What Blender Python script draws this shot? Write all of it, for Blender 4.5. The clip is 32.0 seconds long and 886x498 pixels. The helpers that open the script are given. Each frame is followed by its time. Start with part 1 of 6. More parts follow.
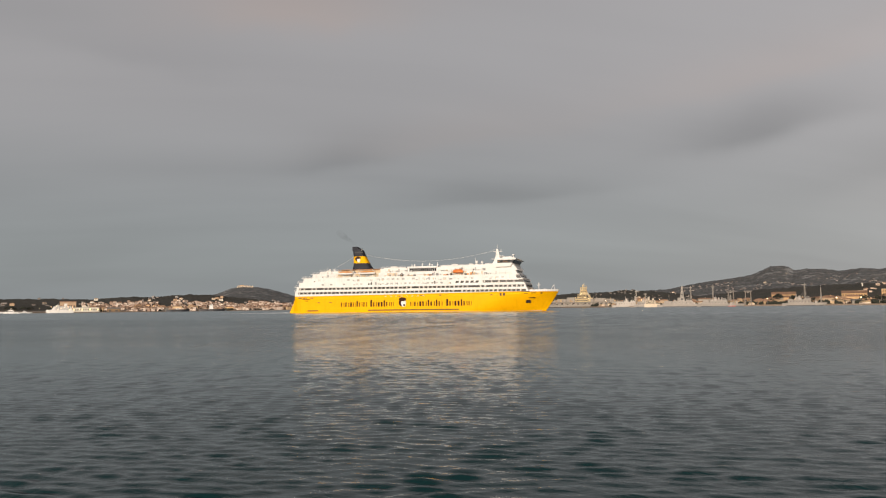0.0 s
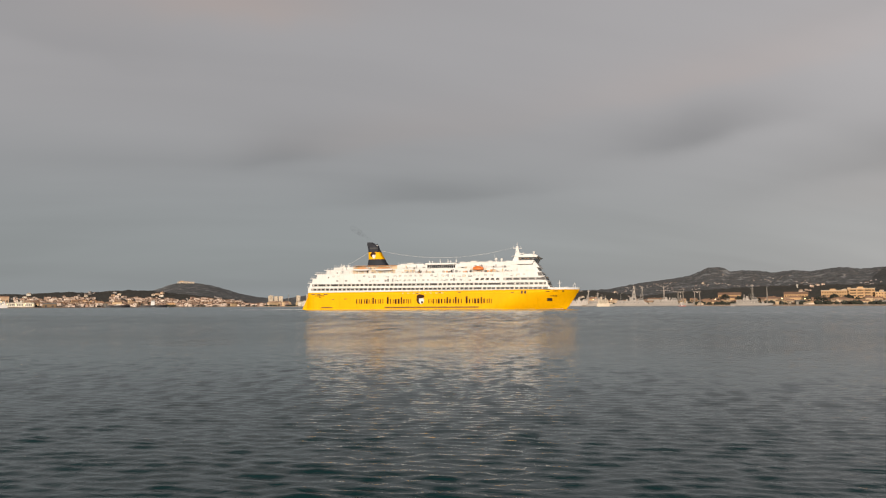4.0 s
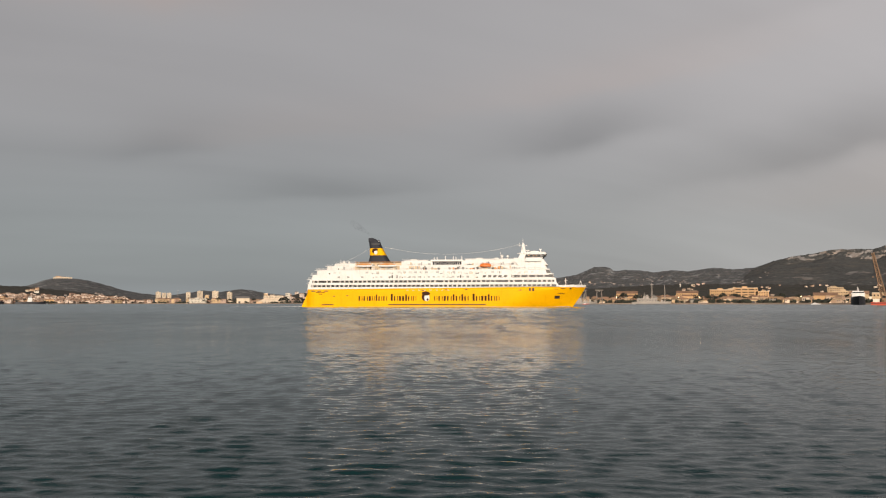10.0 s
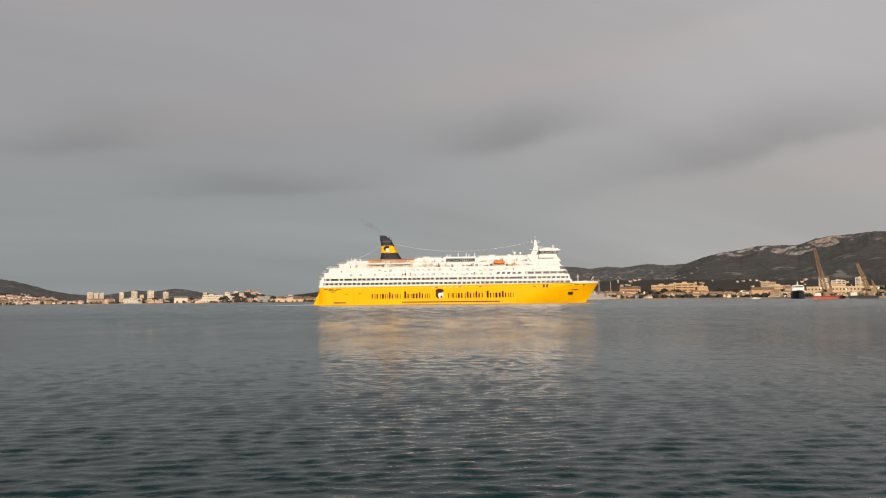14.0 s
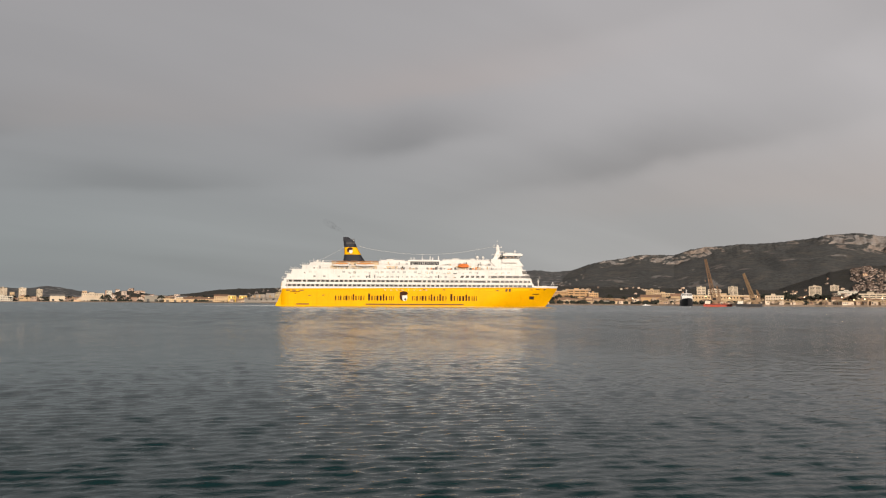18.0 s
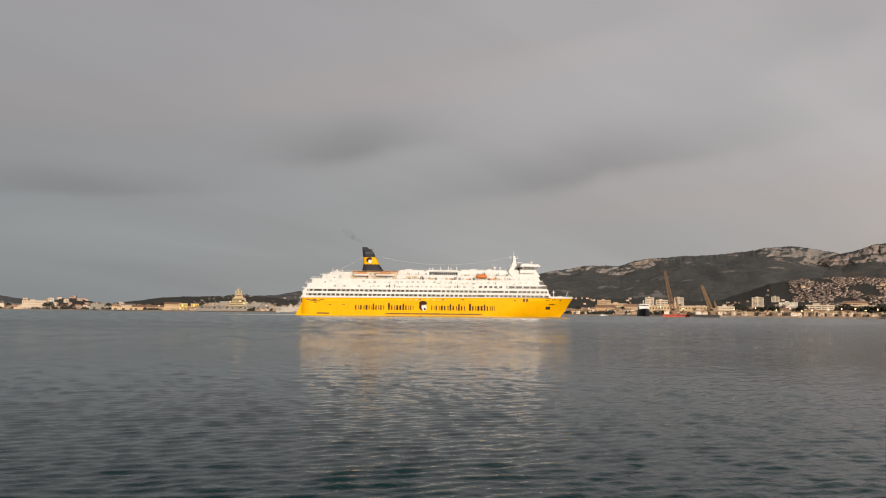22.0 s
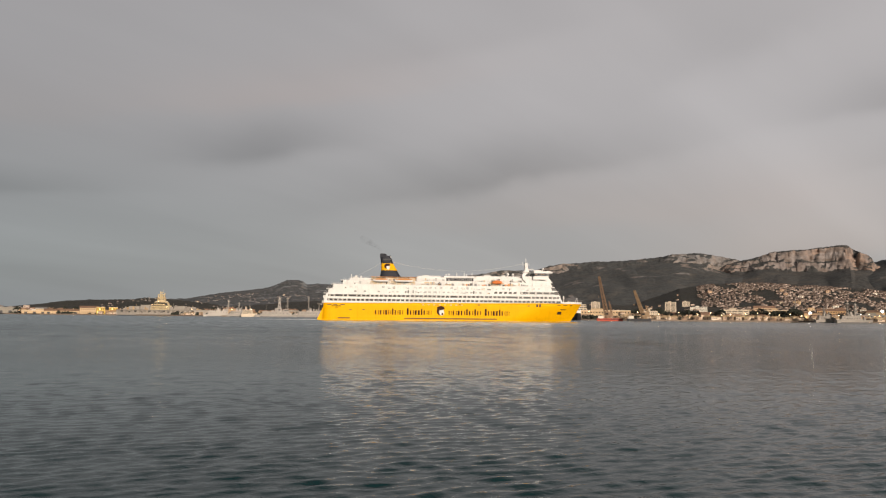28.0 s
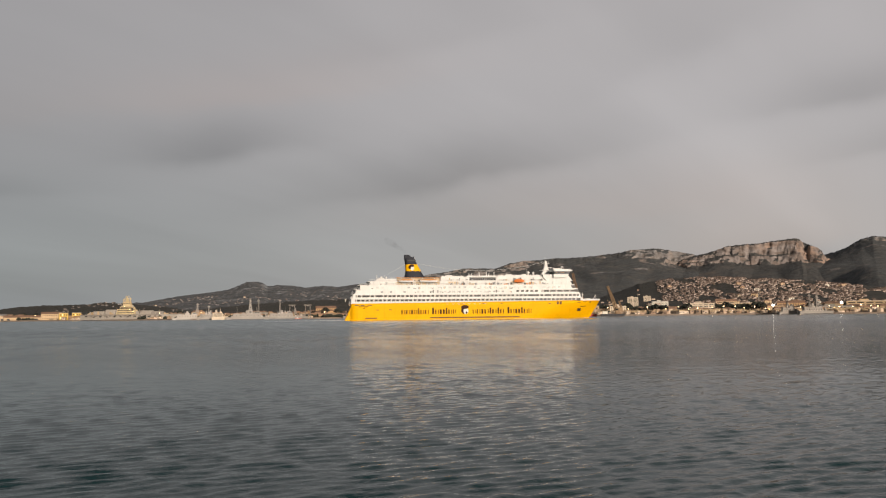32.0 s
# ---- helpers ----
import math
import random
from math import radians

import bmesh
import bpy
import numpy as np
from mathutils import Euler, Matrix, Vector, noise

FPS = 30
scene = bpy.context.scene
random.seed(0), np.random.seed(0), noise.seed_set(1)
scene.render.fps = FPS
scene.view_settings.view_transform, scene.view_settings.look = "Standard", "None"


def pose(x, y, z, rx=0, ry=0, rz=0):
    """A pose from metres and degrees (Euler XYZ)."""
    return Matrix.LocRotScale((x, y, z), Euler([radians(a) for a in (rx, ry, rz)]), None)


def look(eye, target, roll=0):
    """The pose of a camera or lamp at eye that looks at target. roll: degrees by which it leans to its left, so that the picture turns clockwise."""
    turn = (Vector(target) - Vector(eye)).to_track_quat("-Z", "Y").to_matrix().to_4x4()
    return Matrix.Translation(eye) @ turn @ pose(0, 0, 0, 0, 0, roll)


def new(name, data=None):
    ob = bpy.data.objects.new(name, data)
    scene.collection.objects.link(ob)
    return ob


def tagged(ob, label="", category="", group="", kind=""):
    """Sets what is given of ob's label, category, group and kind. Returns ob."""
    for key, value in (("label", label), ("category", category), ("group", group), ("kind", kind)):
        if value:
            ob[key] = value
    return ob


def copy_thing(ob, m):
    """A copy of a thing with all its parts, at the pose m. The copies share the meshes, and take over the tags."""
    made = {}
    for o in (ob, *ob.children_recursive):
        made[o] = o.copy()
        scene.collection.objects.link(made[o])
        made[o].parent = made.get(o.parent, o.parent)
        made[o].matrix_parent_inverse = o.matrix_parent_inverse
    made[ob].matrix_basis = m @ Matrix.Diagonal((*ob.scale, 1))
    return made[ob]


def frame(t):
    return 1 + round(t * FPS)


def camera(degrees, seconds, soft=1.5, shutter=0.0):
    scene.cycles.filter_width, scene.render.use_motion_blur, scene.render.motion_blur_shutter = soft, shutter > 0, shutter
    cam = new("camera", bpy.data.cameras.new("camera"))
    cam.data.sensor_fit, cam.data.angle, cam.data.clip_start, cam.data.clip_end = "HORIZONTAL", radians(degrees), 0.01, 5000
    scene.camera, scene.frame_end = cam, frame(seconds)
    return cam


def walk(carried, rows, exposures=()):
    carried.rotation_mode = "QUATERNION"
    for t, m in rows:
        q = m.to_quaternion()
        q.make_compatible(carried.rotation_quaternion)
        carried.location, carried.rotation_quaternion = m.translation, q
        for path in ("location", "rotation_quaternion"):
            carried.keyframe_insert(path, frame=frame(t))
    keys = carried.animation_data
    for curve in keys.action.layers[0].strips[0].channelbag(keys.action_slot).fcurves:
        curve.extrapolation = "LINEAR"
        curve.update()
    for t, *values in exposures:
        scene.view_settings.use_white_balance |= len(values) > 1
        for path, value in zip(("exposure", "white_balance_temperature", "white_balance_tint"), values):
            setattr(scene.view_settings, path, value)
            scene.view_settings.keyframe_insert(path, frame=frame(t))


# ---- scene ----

# ---------------------------------------------------------------- camera
BOAT_SPEED = 5.0          # the boat that carries the camera runs steadily along -x
EYE_HEIGHT = 2.4
cam = camera(58.7, 32.0, soft=1.2)


def shot(t, yaw, pitch, roll):
    eye = Vector((-BOAT_SPEED * t, 0.044 * t, EYE_HEIGHT))
    a, b = radians(yaw), radians(pitch)
    way = Vector((math.sin(a) * math.cos(b), math.cos(a) * math.cos(b), math.sin(b)))
    return look(eye, eye + way * 100, roll)


walk(cam, [
    (0, shot(0, -16.144, 4.263, -0.628)),
    (0.5, shot(0.5, -15.609, 4.230, -0.508)),
    (1, shot(1, -14.848, 4.272, -0.421)),
    (1.5, shot(1.5, -14.474, 4.292, -0.474)),
    (2, shot(2, -13.944, 4.285, -0.499)),
    (2.5, shot(2.5, -13.485, 4.230, -0.467)),
    (3, shot(3, -13.136, 4.245, -0.495)),
    (3.5, shot(3.5, -12.533, 4.156, -0.300)),
    (5.5, shot(5.5, -10.176, 4.060, -0.444)),
    (6, shot(6, -9.480, 4.011, -0.413)),
    (6.5, shot(6.5, -8.644, 4.005, -0.436)),
    (7, shot(7, -7.641, 3.988, -0.418)),
    (7.5, shot(7.5, -6.917, 3.946, -0.475)),
    (8, shot(8, -6.465, 3.937, -0.363)),
    (8.5, shot(8.5, -5.742, 3.954, -0.319)),
    (9, shot(9, -5.098, 3.885, -0.094)),
    (9.5, shot(9.5, -4.467, 3.868, 0.054)),
    (10, shot(10, -3.834, 3.903, -0.050)),
    (10.5, shot(10.5, -3.341, 3.883, -0.173)),
    (11, shot(11, -2.647, 3.838, -0.338)),
    (11.5, shot(11.5, -1.545, 3.799, -0.497)),
    (12, shot(12, -1.047, 3.769, -0.443)),
    (12.5, shot(12.5, -0.480, 3.670, -0.516)),
    (13, shot(13, 0.000, 3.752, -0.497)),
    (13.5, shot(13.5, 0.406, 3.773, -0.431)),
    (14, shot(14, 0.850, 3.704, -0.589)),
    (14.5, shot(14.5, 1.356, 3.763, -0.844)),
    (16.5, shot(16.5, 7.458, 3.798, 0.145)),
    (17, shot(17, 8.055, 3.763, 0.253)),
    (17.5, shot(17.5, 8.513, 3.871, 0.326)),
    (18, shot(18, 8.966, 3.904, 0.273)),
    (18.5, shot(18.5, 9.467, 3.902, 0.153)),
    (19, shot(19, 9.982, 4.051, 0.074)),
    (19.5, shot(19.5, 10.434, 4.457, 0.099)),
    (20, shot(20, 10.805, 4.531, 0.125)),
    (20.5, shot(20.5, 11.206, 4.549, 0.276)),
    (21, shot(21, 11.656, 4.525, 0.463)),
    (21.5, shot(21.5, 12.230, 4.568, 0.626)),
    (22, shot(22, 12.922, 4.596, 0.532)),
    (22.5, shot(22.5, 13.519, 4.628, 0.452)),
    (23, shot(23, 14.173, 4.646, 0.361)),
    (23.5, shot(23.5, 14.672, 4.668, 0.447)),
    (24, shot(24, 15.257, 4.728, 0.722)),
    (24.5, shot(24.5, 15.760, 4.748, 0.775)),
    (25, shot(25, 16.425, 4.899, 0.767)),
    (25.5, shot(25.5, 17.144, 4.963, 0.701)),
    (27.5, shot(27.5, 18.872, 4.931, 0.613)),
    (28, shot(28, 19.268, 4.935, 0.559)),
    (28.5, shot(28.5, 19.775, 4.894, 0.344)),
    (29, shot(29, 20.248, 4.839, 0.312)),
    (29.5, shot(29.5, 20.553, 4.953, 0.149)),
    (30, shot(30, 20.958, 4.947, -0.264)),
    (30.5, shot(30.5, 21.385, 4.875, -0.395)),
    (31, shot(31, 21.675, 4.906, -0.485)),
    (31.5, shot(31.5, 22.016, 4.888, -0.557)),
    (32, shot(32, 22.338, 4.848, -0.582)),
], exposures=[(0, 0.27), (16.8, 0.27), (19, 0.17), (24, 0.18), (28, 0.20), (32, 0.18)])

# ---------------------------------------------------------------- light
SUN_AZ, SUN_EL = 179.0, 11.0      # degrees: the way to the sun, from +y towards +x, and its height
sun = new("sun", bpy.data.lights.new("sun", "SUN"))
sun.data.energy, sun.data.angle, sun.data.color = 3.9, radians(0.6), (1.0, 0.855, 0.725)
_a, _e = radians(SUN_AZ), radians(SUN_EL)
to_sun = Vector((math.sin(_a) * math.cos(_e), math.cos(_a) * math.cos(_e), math.sin(_e)))
sun.matrix_world = look(to_sun * 500, (0, 0, 0))


class Nodes:
    """Small builder for node trees."""

    def __init__(self, tree):
        self.t = tree
        tree.nodes.clear()

    def n(self, kind, inputs=()):
        node = self.t.nodes.new(kind)
        for k, v in dict(inputs).items():
            if hasattr(v, "is_output"):
                self.t.links.new(v, node.inputs[k])
            else:
                node.inputs[k].default_value = v
        return node

    def math(self, op, a, b=0.0, clamp=False):
        m = self.n("ShaderNodeMath", {0: a, 1: b})
        m.operation, m.use_clamp = op, clamp
        return m.outputs[0]

    def mix(self, fac, a, b, blend="MIX"):
        m = self.n("ShaderNodeMix", {0: fac})
        m.data_type, m.blend_type = "RGBA", blend
        for k, v in ((6, a), (7, b)):
            if hasattr(v, "is_output"):
                self.t.links.new(v, m.inputs[k])
            else:
                m.inputs[k].default_value = (*v, 1) if len(v) == 3 else v
        return m.outputs[2]

    def noise(self, vector, scale, detail=4, rough=0.55, distortion=0.0):
        return self.n("ShaderNodeTexNoise", {"Vector": vector, "Scale": scale, "Detail": detail, "Roughness": rough, "Distortion": distortion}).outputs["Fac"]

    def ramp(self, fac, lo, hi, a=0.0, b=1.0):
        m = self.n("ShaderNodeMapRange", {0: fac, 1: lo, 2: hi, 3: a, 4: b})
        m.interpolation_type = "SMOOTHSTEP"
        return m.outputs[0]

    def mapping(self, vector, scale=(1, 1, 1), location=(0, 0, 0), rotation=(0, 0, 0)):
        return self.n("ShaderNodeMapping", {"Vector": vector, "Scale": scale, "Location": location, "Rotation": rotation}).outputs[0]

    def link(self, a, b):
        self.t.links.new(a, b)


world = bpy.data.worlds.new("overcast_morning")
scene.world = world
world.use_nodes = True
w = Nodes(world.node_tree)
sky = w.n("ShaderNodeTexSky")
sky.sky_type, sky.sun_disc = "NISHITA", False
sky.sun_elevation, sky.sun_rotation = radians(SUN_EL), radians(SUN_AZ)
sky.air_density, sky.dust_density = 1.0, 2.0
way = w.n("ShaderNodeTexCoord").outputs["Generated"]
sep = w.n("ShaderNodeSeparateXYZ", {0: way})
X, Y, Z = sep.outputs
# a cloud sheet: the direction met with a level plane, so that clouds flatten towards the horizon
up = w.math("MAXIMUM", Z, 0.0)
lift = w.math("ADD", up, 0.22)
plane = w.n("ShaderNodeCombineXYZ", {0: w.math("DIVIDE", X, lift), 1: w.math("DIVIDE", Y, lift), 2: 0.0}).outputs[0]
turned = w.mapping(plane, rotation=(0, 0, radians(-28)))
broad = w.noise(w.mapping(turned, scale=(0.45, 1.0, 1)), 0.9, 3, 0.45, 0.3)
streak = w.noise(w.mapping(turned, scale=(0.35, 1.6, 1), location=(3.1, 0.7, 0)), 1.6, 4, 0.5, 0.4)
az = w.math("MULTIPLY", w.math("ARCTAN2", X, Y), 57.2958)
el = w.math("MULTIPLY", w.math("ARCSINE", Z), 57.2958)
wob = w.math("MULTIPLY", w.math("SUBTRACT", w.noise(way, 9.0, 3, 0.5), 0.5), 5.0)


def smudge(a0, e0, half_a, half_e, tilt, depth):
    """One long dark cloud: its middle, half length and half height in degrees, and its tilt."""
    da, de = w.math("SUBTRACT", az, a0), w.math("ADD", w.math("SUBTRACT", el, e0), w.math("MULTIPLY", wob, half_e * 0.22))
    c, s = math.cos(radians(tilt)), math.sin(radians(tilt))
    u = w.math("DIVIDE", w.math("ADD", w.math("MULTIPLY", da, c), w.math("MULTIPLY", de, s)), half_a)
    v = w.math("DIVIDE", w.math("SUBTRACT", w.math("MULTIPLY", de, c), w.math("MULTIPLY", da, s)), half_e)
    v = w.math("MAXIMUM", w.math("MULTIPLY", v, 0.75), w.math("MULTIPLY", v, -2.3))     # a crisp base, a soft top
    r = w.math("ADD", w.math("MULTIPLY", u, u), w.math("MULTIPLY", v, v))
    return w.math("MULTIPLY", w.math("POWER", 2.718, w.math("MULTIPLY", r, -1.0)), depth)


dark = None
for row in [
        (-23.5, 10.6, 3.6, 1.3, 9, 0.15), (-12.4, 7.9, 8.0, 1.0, 4, 0.15), (6.2, 11.8, 5.6, 1.7, 8, 0.24),
        (24.0, 10.2, 11.0, 1.9, 9, 0.21), (50.5, 14.0, 6.0, 1.5, 4, 0.17), (41.0, 19.0, 9.0, 4.0, 20, 0.09),
        (-38.0, 17.5, 9.0, 2.2, -4, 0.07), (21.0, 19.5, 9.0, 2.0, 10, 0.06), (53.0, 10.5, 5.0, 1.0, 6, 0.10),
]:
    one = smudge(*row)
    dark = one if dark is None else w.math("ADD", dark, one)
# brighter, pinker veil high up; bluer and darker low and to the south
tone = w.math("ADD", w.ramp(broad, 0.3, 0.72, -0.09, 0.09), w.ramp(streak, 0.3, 0.7, -0.025, 0.025))
tone = w.math("SUBTRACT", tone, dark)
high = w.ramp(el, 1.0, 16.0)
# the cloud sheet thins towards the south-west, where it is cooler
warm_side = w.ramp(az, -22.0, 45.0)
cloud = w.mix(high, w.mix(warm_side, (0.206, 0.222, 0.230), (0.350, 0.338, 0.334)), w.mix(warm_side, (0.268, 0.258, 0.261), (0.400, 0.378, 0.378)))
# rosy veils where the low sun reaches the sheet
rosy = None
for row in [(-27.0, 20.5, 8.0, 3.0, 4, 0.9), (8.0, 15.5, 12.0, 1.8, 8, 0.45), (-16.0, 12.0, 9.0, 1.5, 6, 0.3), (30.0, 7.5, 14.0, 2.2, 3, 0.4), (44.0, 5.0, 9.0, 3.0, 0, 0.6)]:
    one = smudge(*row)
    rosy = one if rosy is None else w.math("ADD", rosy, one)
cloud = w.mix(w.math("MINIMUM", rosy, 1.0), cloud, w.mix(1.0, cloud, (1.10, 0.985, 0.92), "MULTIPLY"))
cloud = w.mix(1.0, cloud, w.n("ShaderNodeCombineXYZ", {0: w.math("ADD", 1.0, tone), 1: w.math("ADD", 1.0, tone), 2: w.math("ADD", 1.0, tone)}).outputs[0], "MULTIPLY")
# sky above the view is darkened so that the near water reflects less
fade = w.ramp(el, 20.0, 40.0, 1.0, 0.36)
cloud = w.mix(1.0, cloud, w.n("ShaderNodeCombineXYZ", {0: fade, 1: fade, 2: fade}).outputs[0], "MULTIPLY")
blue = w.n("ShaderNodeBackground", {"Color": sky.outputs[0], "Strength": 0.05})
grey = w.n("ShaderNodeBackground", {"Color": cloud, "Strength": 1.13})
both = w.n("ShaderNodeMixShader", {0: 0.9, 1: blue.outputs[0], 2: grey.outputs[0]})
w.link(both.outputs[0], w.n("ShaderNodeOutputWorld").inputs[0])

# ---------------------------------------------------------------- materials


def material(name):
    m = bpy.data.materials.new(name)
    m.use_nodes = True
    return m, Nodes(m.node_tree)


def finish(g, **inputs):
    bsdf = g.n("ShaderNodeBsdfPrincipled", {k.replace("_", " "): v for k, v in inputs.items()})
    g.link(bsdf.outputs[0], g.n("ShaderNodeOutputMaterial").inputs[0])
    return bsdf


def rgb(c):
    return (*c, 1) if len(c) == 3 else c


def paint(name, colour, rough=0.5, dirt=0.12, scale=0.4, metal=0.0, vary=0.0, streaks=0.0, bump=0.0, spec=0.5):
    """Painted or plain surface: large stains, fine grain, rain streaks, and a tone of its own for each object."""
    m, g = material(name)
    at = g.n("ShaderNodeTexCoord").outputs["Object"]
    big, fine = g.noise(at, scale, 4, 0.6), g.noise(at, scale * 14, 3, 0.6)
    shade = g.math("ADD", g.ramp(big, 0.3, 0.75, 1.0, 1.0 - dirt), g.ramp(fine, 0.3, 0.7, -dirt * 0.35, dirt * 0.35))
    if streaks:
        run = g.noise(g.mapping(at, scale=(1.0, 1.0, 0.06)), scale * 6, 3, 0.6)
        shade = g.math("MULTIPLY", shade, g.ramp(run, 0.48, 0.75, 1.0, 1.0 - streaks))
    if vary:
        own = g.n("ShaderNodeObjectInfo").outputs["Random"]
        shade = g.math("MULTIPLY", shade, g.ramp(own, 0.0, 1.0, 1.0 - vary, 1.0 + vary * 0.5))
    col = g.mix(1.0, rgb(colour), g.n("ShaderNodeCombineXYZ", {0: shade, 1: shade, 2: shade}).outputs[0], "MULTIPLY")
    b = finish(g, Base_Color=col, Roughness=g.ramp(fine, 0.2, 0.8, rough * 0.85, min(1.0, rough * 1.15)), Metallic=metal, Specular_IOR_Level=spec)
    if bump:
        g.link(g.n("ShaderNodeBump", {"Strength": bump, "Distance": 0.05, "Height": fine}).outputs[0], b.inputs["Normal"])
    return m


def glow(name, colour, strength):
    m, g = material(name)
    finish(g, Base_Color=rgb(colour), Emission_Color=rgb(colour), Emission_Strength=strength, Roughness=0.4)
    return m


def glass(name, colour=(0.012, 0.016, 0.02)):
    m, g = material(name)
    own = g.n("ShaderNodeTexCoord").outputs["Object"]
    finish(g, Base_Color=rgb(colour), Roughness=g.ramp(g.noise(own, 0.7), 0.3, 0.7, 0.06, 0.2), IOR=1.5)
    return m


def sea_material():
    m, g = material("sea_water")
    at = g.n("ShaderNodeTexCoord").outputs["Object"]
    off = g.n("ShaderNodeSeparateXYZ", {0: at}).outputs[1]
    # wavelets too small for the sheet: relief close by, gloss farther off
    ripple = g.noise(g.mapping(at, scale=(0.75, 1.0, 1), rotation=(0, 0, radians(-9))), 4.2, 3, 0.55, 0.4)
    chop = g.noise(g.mapping(at, scale=(0.55, 1.0, 1), rotation=(0, 0, radians(8))), 1.1, 4, 0.55, 0.4)
    h = g.math("ADD", g.math("MULTIPLY", ripple, g.ramp(off, 10.0, 50.0, 0.019, 0.005)), g.math("MULTIPLY", chop, g.math("MULTIPLY", g.ramp(off, 20.0, 60.0, 0.01, 0.075), g.ramp(off, 120.0, 260.0, 1.0, 0.25))))
    nrm = g.n("ShaderNodeBump", {"Strength": 1.0, "Distance": 1.0, "Height": h}).outputs[0]
    # cat's paws and slicks, long and flat
    paws = g.noise(g.mapping(at, scale=(0.009, 0.022, 1), rotation=(0, 0, radians(3))), 1.0, 4, 0.55, 0.4)
    rough = g.math("MULTIPLY", g.math("MULTIPLY", g.ramp(off, 12.0, 64.0, 0.065, 0.155), g.ramp(off, 120.0, 260.0, 1.0, 0.6)), g.ramp(paws, 0.32, 0.68, 0.84, 1.12))
    # far normals lean to the camera's side, fitted to its view, varied by noise
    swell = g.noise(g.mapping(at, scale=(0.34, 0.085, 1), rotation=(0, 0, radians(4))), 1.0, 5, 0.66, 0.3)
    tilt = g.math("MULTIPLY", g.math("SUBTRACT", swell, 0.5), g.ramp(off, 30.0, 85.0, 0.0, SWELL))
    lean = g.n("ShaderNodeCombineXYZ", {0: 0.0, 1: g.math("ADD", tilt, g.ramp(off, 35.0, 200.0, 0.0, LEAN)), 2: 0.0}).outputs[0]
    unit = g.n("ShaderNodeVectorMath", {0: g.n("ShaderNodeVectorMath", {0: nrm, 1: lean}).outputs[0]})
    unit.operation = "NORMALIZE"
    depth = g.noise(g.mapping(at, scale=(0.01, 0.03, 1)), 1.0, 2)
    col = g.mix(depth, (0.003, 0.025, 0.0275), (0.005, 0.031, 0.034))
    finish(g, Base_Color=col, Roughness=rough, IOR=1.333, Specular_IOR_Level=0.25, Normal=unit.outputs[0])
    return m


# strength of the fitted lean of the far normals, and of its noise
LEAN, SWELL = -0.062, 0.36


def hill_material(name, green, rock, rock_level, scale=1.0, warmth=1.0, flat=6.0, outcrops=0.0):
    """Scrub and pine woods with pale limestone where the ground is steep or bare."""
    m, g = material(name)
    geo = g.n("ShaderNodeNewGeometry")
    pos, nor = geo.outputs["Position"], geo.outputs["Normal"]
    steep = g.math("SUBTRACT", 1.0, g.n("ShaderNodeSeparateXYZ", {0: nor}).outputs[2])
    beds = g.noise(g.mapping(pos, scale=(0.005 * scale, 0.005 * scale, 0.005 * flat * scale)), 1.0, 5, 0.6, 0.4)
    patch = g.noise(pos, 0.012 * scale, 5, 0.62)
    woods = g.noise(pos, 0.06, 4, 0.7)
    bareness = g.math("ADD", g.math("ADD", g.math("MULTIPLY", beds, 0.6), g.math("MULTIPLY", patch, 0.6)), g.math("MULTIPLY", steep, 0.7))
    if outcrops:
        bareness = g.math("ADD", bareness, g.ramp(g.noise(g.mapping(pos, scale=(1, 1, 2.2)), 0.0042, 3, 0.55), 0.50, 0.64, 0.0, outcrops))
    bare = g.ramp(bareness, rock_level, rock_level + 0.07)
    grn = g.mix(g.ramp(woods, 0.35, 0.65), tuple(c * 0.6 for c in green), tuple(c * 1.35 for c in green))
    grn = g.mix(g.ramp(patch, 0.45, 0.75), grn, tuple(c * s for c, s in zip(green, (1.8, 1.5, 1.3))))
    cracks = g.math("MULTIPLY", g.ramp(g.noise(g.mapping(pos, scale=(1, 1, 1.3)), 0.02, 5, 0.62), 0.36, 0.58), g.ramp(g.noise(g.mapping(pos, scale=(0.08, 0.08, 1)), 0.06, 4, 0.65), 0.34, 0.56, 0.5, 1.0))
    warm = g.ramp(g.noise(pos, 0.006, 4, 0.6), 0.46, 0.62, 0.0, warmth)
    stone = g.mix(cracks, tuple(c * 0.55 for c in rock), g.mix(warm, tuple(c * s for c, s in zip(rock, (0.86, 0.95, 1.04))), tuple(c * s for c, s in zip(rock, (1.28, 1.06, 0.86)))))
    col = g.mix(bare, grn, stone)
    nrm = g.n("ShaderNodeBump", {"Strength": 0.6, "Distance": 9.0, "Height": g.math("ADD", woods, g.math("MULTIPLY", beds, 1.6))}).outputs[0]
    finish(g, Base_Color=col, Roughness=0.95, Normal=nrm)
    return m


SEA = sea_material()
PINE = hill_material("pine_wood", (0.028, 0.026, 0.018), (0.20, 0.18, 0.15), 1.1)
# SCRUB and LIME greens are lifted pale and bluish to stand for haze
SCRUB = hill_material("hazed_scrub", (0.084, 0.089, 0.093), (0.30, 0.285, 0.27), 0.66, 2.6, 0.1, 1.0)
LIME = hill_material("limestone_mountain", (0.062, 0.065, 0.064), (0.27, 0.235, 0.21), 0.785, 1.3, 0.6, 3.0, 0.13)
CLIFF = hill_material("limestone_cliff", (0.056, 0.056, 0.053), (0.29, 0.23, 0.195), 0.80, 1.0, 0.7)
LAND = paint("quay_ground", (0.235, 0.18, 0.135), 0.9, 0.3, 0.02)
WHITE = paint("ship_white", (0.715, 0.70, 0.665), 0.5, 0.13, 0.16, streaks=0.12, spec=0.2)
